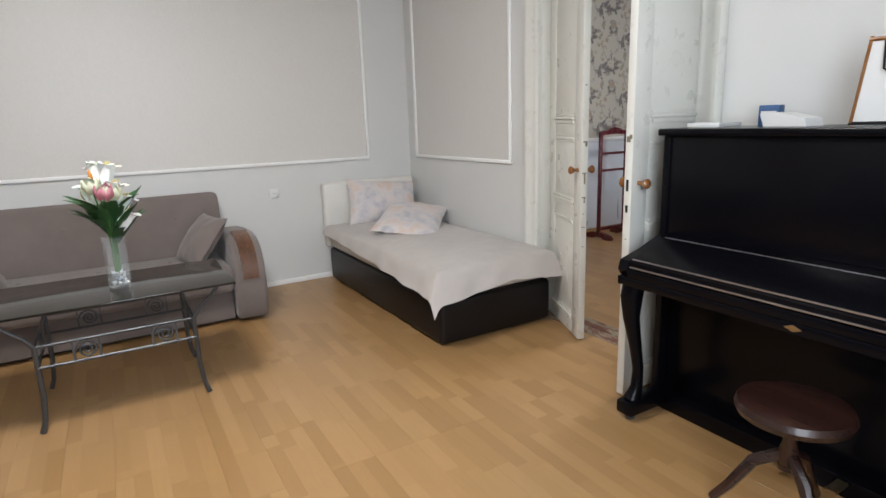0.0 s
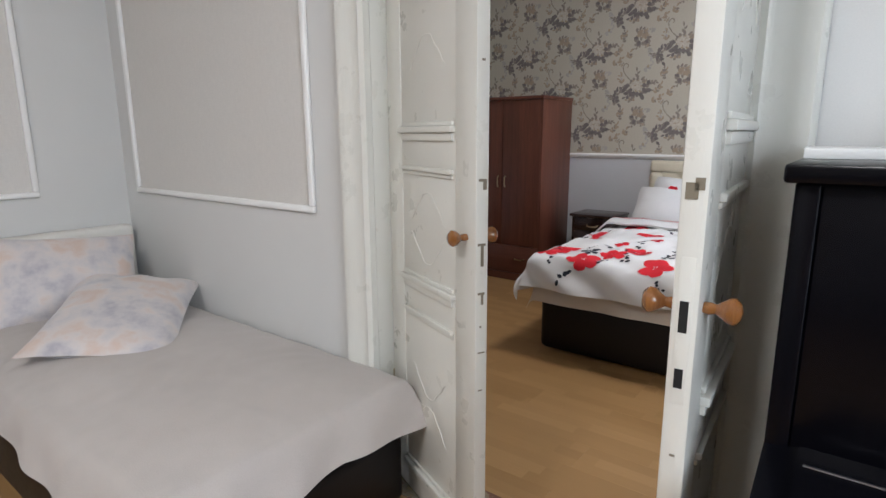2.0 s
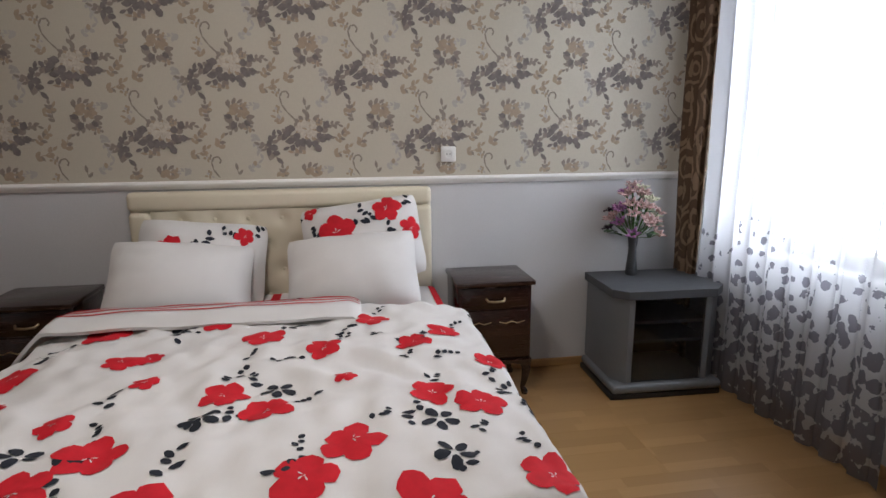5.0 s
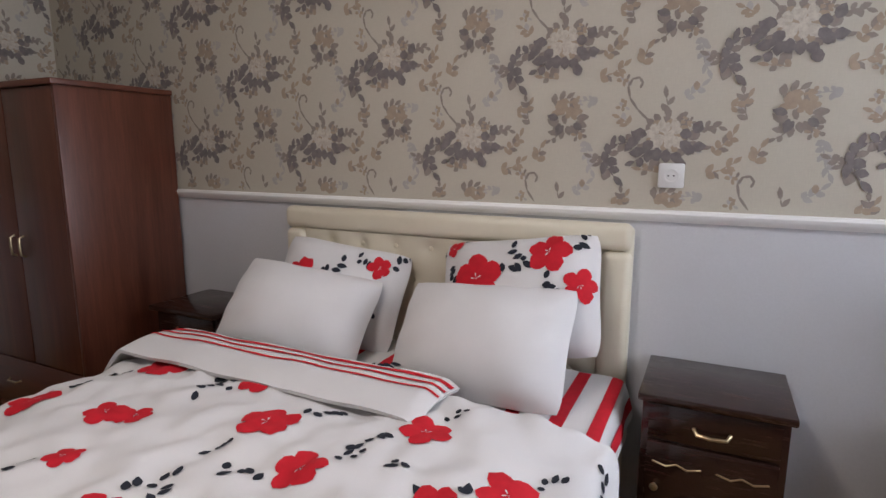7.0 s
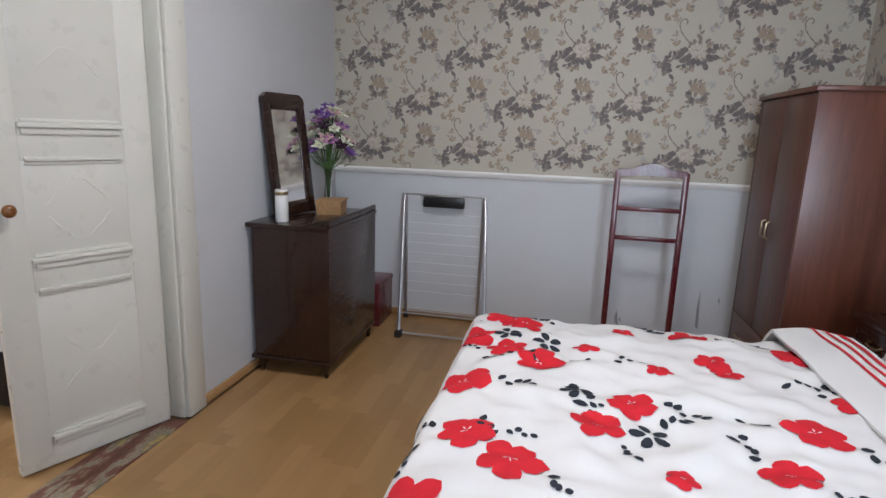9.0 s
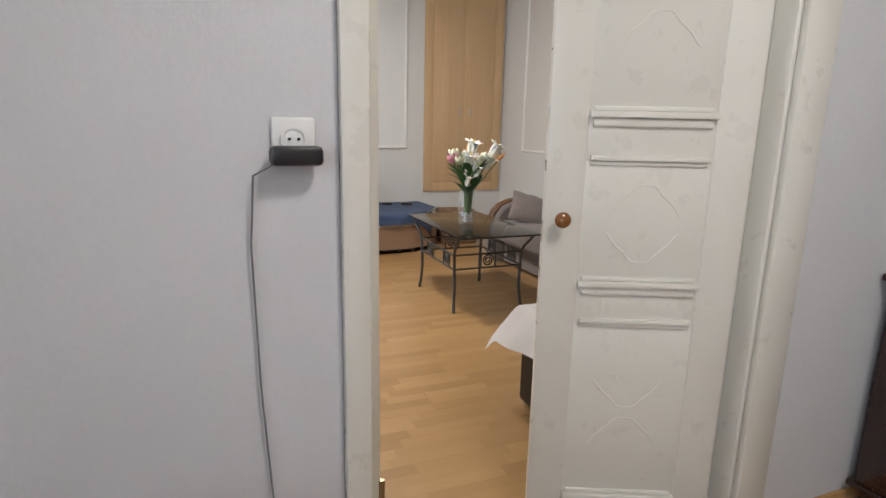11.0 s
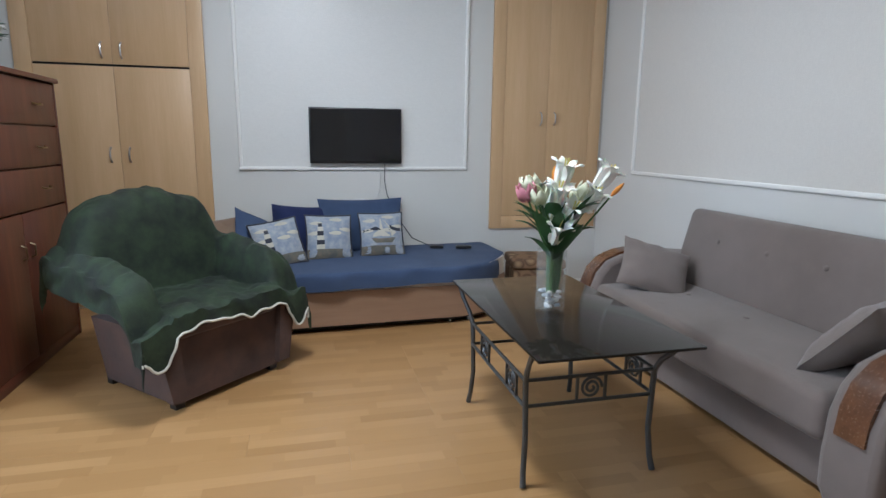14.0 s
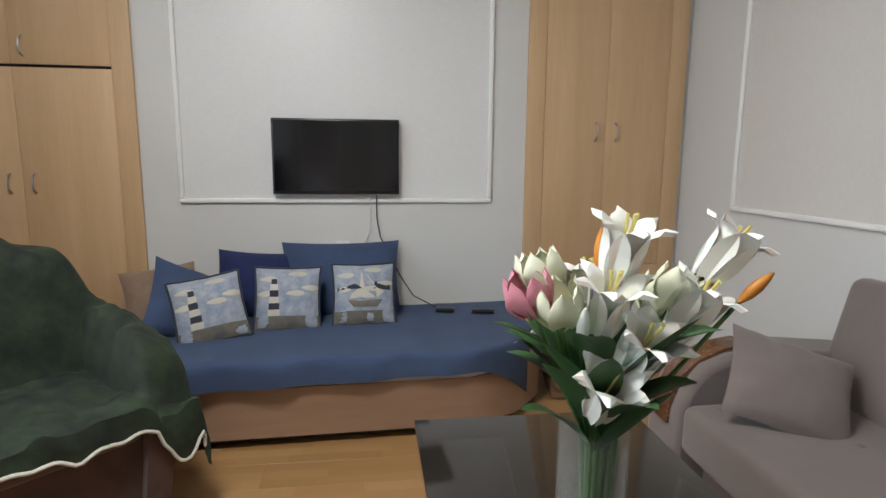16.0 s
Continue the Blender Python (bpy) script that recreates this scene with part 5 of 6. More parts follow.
def poppy_pillow(m, seed, label, motifs):
    ob, f = place_cushion("pillow", 0.64, 0.45, 0.21, m, M_white, label, seed, "pillows on the double bed", "pillow", 0.05, 0.08)
    r_, k_, w_ = [], [], []
    g = random.Random(seed)
    for u, v, r in motifs:
        poppy(f, u, v, r, g.uniform(0, 6), r_, w_, g)
        spray(f, u + r, v + 0.02, 0.8, 5, 0.045, k_, g)
        spray(f, u - r, v - 0.02, 2.4, 4, 0.04, k_, g)
    tagged(part("poppy_print", r_, M_red, ob), "", "", "", "stuff")
    tagged(part("leaf_print", k_, M_ink, ob), "", "", "", "stuff")
    tagged(part("stamen_print", w_, M_white, ob), "", "", "", "stuff")
poppy_pillow(pose(-2.05, -3.56, 0.78, 64, 6, 184), 31, "white pillow printed with red poppies against the headboard", [(-0.14, 0.02, 0.10), (0.20, 0.13, 0.05), (0.05, -0.12, 0.06)])
poppy_pillow(pose(-2.86, -3.555, 0.86, 68, -8, 177), 32, "white pillow printed with red poppies against the headboard", [(-0.12, 0.05, 0.105), (0.15, 0.14, 0.08), (-0.26, 0.19, 0.04), (0.26, 0.02, 0.06)])
place_cushion("pillow", 0.66, 0.43, 0.25, pose(-2.0, -3.36, 0.735, 50, 6, 187), M_white, "plump plain white pillow on the double bed", 33, "pillows on the double bed", "pillow", 0.06, 0.07)
place_cushion("pillow", 0.66, 0.44, 0.25, pose(-2.80, -3.34, 0.745, 52, -4, 177), M_white, "plump plain white pillow on the double bed", 34, "pillows on the double bed", "pillow", 0.06, 0.07)


def nightstand(x, label):
    w, d, z = 0.20, 0.165, 0.655
    s = thing("nightstand", (x, -3.55, 0), 180, label, "nightstand", "nightstands beside the double bed")
    part("top", box((-w - 0.012, -d - 0.025, z - 0.025), (w + 0.012, d + 0.01, z), 0.006), M_darkwood, s)
    part("body", box((-w, -d + 0.012, 0.21), (w, d, z - 0.025), 0.004), M_darkwood, s)
    dr = part("drawer", box((-w + 0.02, -d, z - 0.15), (w - 0.02, -d + 0.0115, z - 0.035), 0.004), M_darkwood, s)
    part("handle", tube([(-0.05, -d, 0.56), (-0.04, -d - 0.02, 0.55), (0, -d - 0.022, 0.547), (0.04, -d - 0.02, 0.55), (0.05, -d, 0.56)], 0.006, 8), M_brass, dr, "bowed brass handle")
    do = part("cabinet_door", box((-w + 0.02, -d, 0.225), (w - 0.02, -d + 0.0115, z - 0.16), 0.004), M_darkwood, s)
    part("knob", moved(lathe([(0.006, 0), (0.007, 0.008), (0.013, 0.016), (0.010, 0.023), (0.001, 0.025)], 14), Matrix.Translation((-w + 0.05, -d, 0.35)) @ Matrix.Rotation(math.pi / 2, 4, "X")), M_brass, do)
    for c in (-0.09, 0.09):
        part("carved_line", tube([(c - 0.07, -d - 0.001, 0.43), (c - 0.03, -d - 0.002, 0.42), (c, -d - 0.002, 0.432), (c + 0.03, -d - 0.002, 0.42), (c + 0.07, -d - 0.001, 0.43)], 0.003, 6), M_brass, do)
    part("apron", slab([(-w - 0.006, 0.21), (w + 0.006, 0.21), (w, 0.17), (0.1, 0.19), (-0.1, 0.19), (-w, 0.17)], 1, -d - 0.004, d), M_darkwood, s)
    for sx in (-1, 1):
        for sy in (-1, 1):
            px, py = sx * (w - 0.03), sy * (d - 0.025)
            part("leg", tube([(px, py, 0.19), (px + sx * 0.012, py + sy * 0.01, 0.15), (px + sx * 0.004, py + sy * 0.003, 0.08), (px - sx * 0.004, py - sy * 0.003, 0.04), (px + sx * 0.006, py + sy * 0.006, 0.012), (px + sx * 0.006, py + sy * 0.006, 0.0)], [0.028, 0.026, 0.017, 0.014, 0.02, 0.016], 10), M_darkwood, s)


nightstand(-3.532, "dark walnut nightstand with brass drawer handle and curved legs")
nightstand(-1.30, "dark walnut nightstand half hidden between bed and wardrobe")

# wardrobe
wd = thing("wardrobe", (-0.50, -3.145, 0), 180, "mahogany two-door wardrobe with a base drawer", "wardrobe")
ww, wdp, wz = 0.405, 0.585, 1.685
part("side_panel", box((-ww, 0.0, 0.0), (-ww + 0.022, wdp - 0.005, wz - 0.022), 0.002), M_mahog, wd)
part("side_panel", box((ww - 0.022, 0.0, 0.0), (ww, wdp - 0.005, wz - 0.022), 0.002), M_mahog, wd)
part("top", box((-ww - 0.012, -0.018, wz - 0.022), (ww + 0.012, wdp - 0.005, wz + 0.004), 0.004), M_mahog_x, wd)
part("carcass", box((-ww + 0.022, 0.02, 0.0), (ww - 0.022, wdp - 0.006, wz - 0.023)), M_mahog, wd)
for a, b, s in ((-ww + 0.024, -0.002, 1), (0.002, ww - 0.024, -1)):
    d = part("wardrobe_door", box((a, 0.0, 0.34), (b, 0.0195, wz - 0.026), 0.003), M_mahog, wd)
    xk = (b - 0.035) if s == 1 else (a + 0.035)
    part("handle", tube([(xk, 0.0, 0.98), (xk, -0.02, 0.97), (xk, -0.022, 0.93), (xk, -0.02, 0.89), (xk, 0.0, 0.88)], 0.006, 8), M_brass, d, "bowed brass handle")
d = part("drawer", box((-ww + 0.024, 0.0, 0.075), (ww - 0.024, 0.0195, 0.333), 0.003), M_mahog_x, wd)
for x in (-0.2, 0.2):
    part("handle", tube([(x - 0.05, 0.0, 0.215), (x - 0.035, -0.02, 0.21), (x + 0.035, -0.02, 0.21), (x + 0.05, 0.0, 0.215)], 0.005, 8), M_brass, d, "bowed brass handle")
part("plinth", box((-ww + 0.024, 0.003, 0.0), (ww - 0.024, 0.0195, 0.07), 0.002), M_mahog_x, wd)

# valet stand
vs_ = thing("valet_stand", (-0.235, -2.53, 0), 0, "cherry-stained wooden valet stand by the wall", "valet stand")
for sy in (-1, 1):
    part("post", box((-0.018, sy * 0.205 - 0.018, 0.06), (0.018, sy * 0.205 + 0.018, 1.20), 0.006), M_redwood, vs_)
    foot = [(-0.20, 0.0), (-0.09, 0.0), (-0.075, 0.02), (0.055, 0.02), (0.07, 0.0), (0.18, 0.0), (0.19, 0.02), (0.16, 0.05), (0.06, 0.075), (-0.08, 0.075), (-0.18, 0.05), (-0.21, 0.02)]
    part("foot", slab(foot, 1, sy * 0.205 - 0.025, sy * 0.205 + 0.025), M_redwood, vs_)
for z in (0.97, 0.78):
    part("crossbar", box((-0.012, -0.188, z - 0.014), (0.012, 0.188, z + 0.014), 0.005), M_redwood, vs_)
part("lower_bar", box((-0.014, -0.188, 0.09), (0.014, 0.188, 0.125), 0.005), M_redwood, vs_)
crest = [(-0.223, 1.16), (-0.223, 1.205), (-0.20, 1.22), (-0.11, 1.225), (-0.075, 1.245), (0.0, 1.262), (0.075, 1.245), (0.11, 1.225), (0.20, 1.22), (0.223, 1.205), (0.223, 1.16), (0.15, 1.178), (0.0, 1.185), (-0.15, 1.178)]
part("crest_rail", slab(crest, 0, -0.017, 0.017), M_redwood, vs_)

# dresser with mirror, flowers and candle
ds = thing("dresser", (-0.82, -0.5425, 0), 180, "dark polished walnut dresser with drawers", "dresser")
dw, dd, dz = 0.385, 0.245, 0.885
part("top", box((-dw - 0.012, -0.012 - dd, dz - 0.025) , (dw + 0.012, dd - 0.005, dz), 0.006), M_darkwood, ds)
part("body", box((-dw, -dd + 0.02, 0.11), (dw, dd - 0.01, dz - 0.025), 0.004), M_darkwood, ds)
for a, b in ((0.14, 0.38), (0.39, 0.62), (0.63, 0.865)):
    d = part("drawer", box((-dw + 0.03, -dd + 0.002, a), (dw - 0.03, -dd + 0.0195, b), 0.005), M_darkwood, ds)
    for x in (-0.17, 0.17):
        part("pull", moved(lathe([(0.006, 0), (0.007, 0.01), (0.014, 0.018), (0.010, 0.026), (0.001, 0.028)], 12), Matrix.Translation((x, -dd + 0.002, (a + b) / 2)) @ Matrix.Rotation(math.pi / 2, 4, "X")), M_darkwood, d)
part("plinth_rail", box((-dw - 0.008, -dd - 0.004, 0.085), (dw + 0.008, dd - 0.008, 0.11), 0.006), M_darkwood, ds)
part("back_rail", box((-dw, dd - 0.03, dz), (dw, dd - 0.008, dz + 0.035), 0.006), M_darkwood, ds)
for sx in (-1, 1):
    for sy in (-1, 1):
        part("leg", lathe([(0.012, 0), (0.016, 0.012), (0.012, 0.03), (0.022, 0.06), (0.026, 0.085)], 12, (sx * (dw - 0.035), sy * (dd - 0.045), 0)), M_darkwood, ds)
mi = tagged(new("dresser_mirror"), "tall mirror in a rounded dark wooden frame on the dresser", "mirror")
mi.matrix_basis = pose(-0.845, -0.405, dz + 0.003, 7, 0, 170)
for g in (box((-0.19, -0.012, 0.0), (-0.125, 0.018, 0.66), 0.008), box((0.125, -0.012, 0.0), (0.19, 0.018, 0.66), 0.008), box((-0.125, -0.012, 0.0), (0.125, 0.018, 0.08), 0.008), slab([(-0.19, 0.655), (0.19, 0.655), (0.185, 0.69), (0.15, 0.715), (-0.15, 0.715), (-0.185, 0.69)], 1, -0.012, 0.018), box((-0.125, -0.012, 0.62), (0.125, 0.018, 0.66), 0.004)):
    part("frame", g, M_darkwood, mi)
part("mirror_glass", box((-0.127, -0.002, 0.078), (0.127, 0.004, 0.625)), M_mirror, mi, "clear mirror glass")
cd = thing("candle_jar", (-1.108, -0.455, dz), 0, "white cylindrical candle on the dresser", "candle")
part("wax", lathe([(0.034, 0), (0.036, 0.004), (0.036, 0.175), (0.033, 0.18), (0.002, 0.178)], 24), M_whitepl, cd)
part("collar", lathe([(0.0365, 0.15), (0.0375, 0.155), (0.0375, 0.165), (0.0365, 0.17)], 24), M_brass, cd)
M_wick = timber("basket_weave", (0.34, 0.19, 0.08), (0.48, 0.29, 0.14), 0, 0.6, 60)
bs = thing("flower_basket", (-0.69, -0.575, dz), 12, "low wooden basket on the dresser", "basket")
part("basket_body", slab([(-0.095, 0.0), (0.095, 0.0), (0.115, 0.085), (-0.115, 0.085)], 1, -0.075, 0.075), M_wick, bs)
for y in (-0.078, 0.078):
    part("basket_rim", tube([(-0.118, y, 0.083), (0.118, y, 0.083)], 0.006, 6), M_wick, bs)
M_lilac = plain("lilac_petal", (0.20, 0.09, 0.36), 0.6)
M_mauve = plain("mauve_petal", (0.38, 0.16, 0.36), 0.6)
M_palep = plain("pale_pink_petal", (0.60, 0.40, 0.38), 0.6)
M_dkpur = plain("dark_purple_petal", (0.035, 0.012, 0.03), 0.6)


def bouquet(place, n, spread, height, mats, leaves, name, label, vase_h, vase_mat, petals=0.045):
    b = thing(name, place, 0, label, "flowers")
    part("vase", lathe([(0.03, 0), (0.036, 0.01), (0.027, vase_h * 0.4), (0.022, vase_h * 0.7), (0.03, vase_h), (0.026, vase_h - 0.003), (0.018, vase_h * 0.7), (0.022, 0.02), (0.001, 0.015)], 20), vase_mat, b)
    for k in range(n):
        a = k * 2.4 + rng.uniform(-0.3, 0.3)
        q = math.sqrt((k + 0.5) / n)
        tip = Vector((spread * q * math.cos(a), spread * q * math.sin(a), height * (1.0 - 0.42 * q * q) + rng.uniform(-0.06, 0.04)))
        s = part("stem", tube([(0, 0, 0.03), (tip.x * 0.15, tip.y * 0.15, vase_h), tip * 0.7 + Vector((0, 0, 0.05)), tip], 0.0025, 5), M_stem, b)
        d = Vector((tip.x, tip.y, 0.18))
        part("blossom", bloom(aim(tip, d), petals * 0.7, petals * 0.8, 5, petals * 0.5) + bloom(aim(tip, d), petals * 0.8, petals * 0.35, 5, petals * 0.4), mats[k % len(mats)], s)
        if k % 2 == 0:
            part("leaf", [blade(tip * 0.75, (math.cos(a + 0.7), math.sin(a + 0.7), 0.4), 0.10, 0.02, 0.03)], leaves, s)
    return b


bouquet((-0.50, -0.47, dz), 42, 0.15, 0.64, [M_lilac, M_palep, M_tulip, M_mauve, M_tulip, M_dkpur], M_leaf, "flower_arrangement", "lilac and cream artificial flowers in a glass vase", 0.26, M_vglass, 0.042)

# folded drying rack
rk = thing("drying_rack", (0.03, -1.155, 0), 0, "folded aluminium drying rack leaning on the wall", "drying rack")
y0, y1 = -0.30, 0.30
for y in (y0, y1):
    part("rack_leg", tube([(-0.03, y, 0.955), (-0.25, y - 0.05, 0.50), (-0.44, y - 0.09, 0.03)], 0.013, 10), M_steel, rk)
    part("rack_leg", tube([(-0.03, y * 0.97, 0.94), (-0.02, y * 0.92, 0.04)], 0.012, 10), M_steel, rk)
    part("rubber_foot", box((-0.475, y - 0.115, 0.0), (-0.405, y - 0.065, 0.05), 0.01), M_plastic, rk)
    part("rubber_foot", box((-0.045, y * 0.92 - 0.02, 0.0), (0.0, y * 0.92 + 0.02, 0.045), 0.01), M_plastic, rk)
part("top_bar", tube([(-0.03, y0, 0.955), (-0.03, y1, 0.955)], 0.006, 8), M_steel, rk)
part("foot_bar", tube([(-0.435, y0 - 0.09, 0.03), (-0.435, y1 - 0.09, 0.03)], 0.008, 8), M_steel, rk)
part("foot_bar", tube([(-0.385, y0 - 0.075, 0.16), (-0.385, y1 - 0.075, 0.16)], 0.007, 8), M_steel, rk)
part("foot_bar", tube([(-0.025, y0 * 0.9, 0.06), (-0.025, y1 * 0.9, 0.06)], 0.007, 8), M_steel, rk)
part("grip", box((-0.045, -0.15, 0.865), (-0.015, 0.16, 0.945), 0.012), M_plastic, rk, "black plastic grip")
for k in range(9):
    part("wire", tube([(-0.028, y0 * 0.9, 0.82 - k * 0.075), (-0.028, y1 * 0.9, 0.82 - k * 0.075)], 0.0022, 5), M_whitepl, rk)

# television stand with dried flowers
M_silver = plain("silver_grey_foil", (0.20, 0.215, 0.235), 0.45, 0.3)
M_greytop = plain("dark_grey_foil", (0.075, 0.08, 0.09), 0.5, 0.1)
ts = thing("television_stand", (-4.47, -3.46, 0), 178, "silver-grey television stand with dark glass door", "stand")
part("base", box((-0.33, -0.24, 0.0), (0.30, 0.22, 0.035), 0.01), M_plastic, ts)
part("plinth", box((-0.325, -0.25, 0.036), (0.30, 0.22, 0.085), 0.02, 3), M_silver, ts)
part("side_panel", slab([(0.30, 0.22), (0.30, -0.14), (0.22, -0.215), (0.19, -0.215), (0.19, -0.19), (0.27, -0.12), (0.27, 0.22)], 2, 0.085, 0.555), M_silver, ts)
part("side_panel", slab([(-0.30, 0.22), (-0.30, -0.14), (-0.24, -0.215), (-0.21, -0.215), (-0.21, -0.19), (-0.27, -0.12), (-0.27, 0.22)], 2, 0.085, 0.555), M_silver, ts)
part("back_panel", box((-0.27, 0.19, 0.086), (0.27, 0.215, 0.555)), M_plastic, ts)
for z in (0.27, 0.38):
    part("shelf", box((-0.268, -0.12, z), (0.268, 0.19, z + 0.016)), M_greytop, ts)
gd = part("glass_door", box((-0.205, -0.212, 0.09), (0.186, -0.206, 0.552)), M_vglass, ts, "glass door")
part("top", slab([(-0.32, 0.22), (0.32, 0.22), (0.32, -0.15), (0.235, -0.235), (-0.255, -0.235), (-0.32, -0.17)], 2, 0.556, 0.60), M_greytop, ts)
bouquet((-4.394, -3.585, 0.60), 40, 0.15, 0.50, [M_palep, M_tulip, M_palep, M_palep, M_palep, M_mauve, M_palep, M_dkpur], M_leaf, "flower_arrangement", "dried pink flowers in a slim vase on the stand", 0.22, M_iron, 0.032)

# curtains
n_ = Nodes("sheer_curtain")
sepz = n_.node("SeparateXYZ", Vector=n_.co).outputs[2]
vorc = n_.node("TexVoronoi", Vector=n_.scaled(1, 1, 0.8), Scale=21.0).outputs["Distance"]
leafy = n_.math("MULTIPLY", n_.math("LESS_THAN", n_.math("ADD", vorc, n_.math("MULTIPLY", n_.noise(30, 5), 0.95)), n_.math("SUBTRACT", 1.22, n_.math("MULTIPLY", sepz, 0.52))), n_.math("LESS_THAN", n_.math("ADD", sepz, n_.math("MULTIPLY", n_.noise(3.0, 2), 0.9)), 1.35))
tr = n_.node("BsdfTransparent")
tl = n_.node("BsdfTranslucent", Color=(0.85, 0.87, 0.9, 1))
m1 = n_.t.nodes.new("ShaderNodeMixShader")
m2 = n_.t.nodes.new("ShaderNodeMixShader")
n_.put(n_.b.inputs["Base Color"], n_.mix(leafy, (0.46, 0.46, 0.49), (0.13, 0.125, 0.14)))
n_.put(n_.b.inputs["Roughness"], 0.9)
n_.put(tl.inputs["Color"], n_.mix(leafy, (0.80, 0.82, 0.86), (0.16, 0.165, 0.20)))
n_.put(m1.inputs[0], 0.5)
n_.t.links.new(n_.b.outputs[0], m1.inputs[1])
n_.t.links.new(tl.outputs[0], m1.inputs[2])
n_.put(m2.inputs[0], n_.math("ADD", n_.math("MULTIPLY", leafy, 0.22), 0.55))
n_.t.links.new(tr.outputs[0], m2.inputs[1])
n_.t.links.new(m1.outputs[0], m2.inputs[2])
n_.t.links.new(m2.outputs[0], n_.t.nodes["Material Output"].inputs["Surface"])
M_sheer = n_.m
n_ = Nodes("lace_print")
vl = n_.math("ADD", n_.node("TexVoronoi", Vector=n_.co, Scale=14.0).outputs["Distance"], n_.math("MULTIPLY", n_.noise(22, 4), 0.5))
n_.bump(n_.noise(260, 2), 0.3, 0.003)
M_lace = n_.end(n_.ramp(vl, [(0.52, (0.30, 0.31, 0.33)), (0.60, (0.74, 0.74, 0.73))]), 0.9)
n_ = Nodes("brocade_drape")
vd = n_.node("TexVoronoi", Vector=n_.scaled(1, 1, 0.7), Scale=7.0).outputs["Distance"]
sw = n_.math("SINE", n_.math("MULTIPLY", n_.math("ADD", vd, n_.math("MULTIPLY", n_.noise(8, 3), 0.3)), 26.0))
n_.bump(n_.noise(300, 2), 0.3, 0.003)
M_drape = n_.end(n_.ramp(sw, [(0.35, (0.10, 0.06, 0.035)), (0.6, (0.24, 0.16, 0.10))]), 0.85)


def curtain(name, ya, yb, x, z0, z1, folds, depth, material, label, seed):
    c = tagged(new(name), label, "curtain")
    def f(s, q):
        y = ya + (yb - ya) * s
        w = math.sin(s * folds * 2 * math.pi + 0.8 * noise.noise((s * 4, q, seed)))
        hem = 0.015 * noise.noise((s * 9, 0, seed))
        return x + depth * (0.5 + 0.5 * q) * w + 0.02 * noise.noise((s * 5, q * 3, seed)), y + 0.012 * math.cos(s * folds * 4 * math.pi), z0 + hem * (1 - q) + (z1 - z0) * q
    part("cloth", sheet(f, span(0, 1, folds * 12 + 1), span(0, 1, 24)), material, c)


curtain("sheer_curtain", -3.50, -2.30, -4.78, 0.03, 2.95, 9, 0.035, M_sheer, "white sheer curtain with dark floral lower part", 3.0)
curtain("brocade_curtain", -3.70, -3.50, -4.74, 0.03, 2.95, 3, 0.04, M_drape, "brown brocade curtain gathered in the corner", 6.0)
cr = tagged(new("curtain_rod"), "wooden curtain rod above the window", "curtain rod")
part("rod", tube([(-4.78, HB0 + 0.01, 2.97), (-4.78, -2.1, 2.97)], 0.014, 10), M_knob, cr)
for y in (-3.4, -2.3):
    part("bracket", box((BX0, y - 0.01, 2.95), (-4.77, y + 0.01, 2.97)), M_brass, cr)

# dark red cabinet by the window, switches, chair
rc = thing("low_cabinet", (-4.85, -1.60, 0), 90, "low dark red lacquered cabinet against the wall", "cabinet")
part("body", box((-0.60, -0.12, 0.04), (0.60, 0.085, 0.78), 0.006), M_redwood, rc)
part("top", box((-0.62, -0.135, 0.78), (0.62, 0.085, 0.805), 0.008), M_redwood, rc)
for a, b in ((-0.59, -0.003), (0.003, 0.59)):
    d = part("cabinet_door", box((a, -0.132, 0.06), (b, -0.1205, 0.765), 0.004), M_redwood, rc)
part("plinth", box((-0.58, -0.11, 0.0), (0.58, 0.08, 0.04)), M_dark, rc)
socket("wall_socket", pose(BX0, -2.22, 1.40, 0, 0, 90), "white wall socket with a black charger by the window", True)
M_purple = plain("purple_plastic", (0.06, 0.05, 0.24), 0.35)
n_ = Nodes("gingham")
sp = n_.node("SeparateXYZ", Vector=n_.co)
gx = n_.math("GREATER_THAN", n_.math("SINE", n_.math("MULTIPLY", sp.outputs[0], 260.0)), 0.0)
gy = n_.math("GREATER_THAN", n_.math("SINE", n_.math("MULTIPLY", sp.outputs[2], 260.0)), 0.0)
M_gingham = n_.end(n_.ramp(n_.math("MULTIPLY", n_.math("ADD", gx, gy), 0.5), [(0.0, (0.7, 0.66, 0.66)), (0.5, (0.55, 0.12, 0.16)), (1.0, (0.10, 0.01, 0.03))]), 0.9)
pc = thing("plastic_chair", (-3.52, -0.86, 0), 0, "purple plastic garden chair with slatted round back", "chair")
part("seat", slab([(-0.22, -0.24), (0.22, -0.24), (0.24, 0.18), (0.15, 0.23), (-0.15, 0.23), (-0.24, 0.18)], 2, 0.41, 0.435), M_purple, pc)
for sx in (-1, 1):
    part("leg", tube([(sx * 0.19, -0.2, 0.41), (sx * 0.23, -0.26, 0.0)], [0.022, 0.018], 8), M_purple, pc)
    part("leg", tube([(sx * 0.19, 0.17, 0.41), (sx * 0.22, 0.24, 0.0)], [0.022, 0.018], 8), M_purple, pc)
arc = [(0.235 * math.cos(a), 0.20 + 0.05 * math.sin(a), 0.435 + 0.185 * math.sin(a) ** 0.6) for a in span(0.02, math.pi - 0.02, 19)]
part("back_frame", tube(arc, 0.02, 8), M_purple, pc)
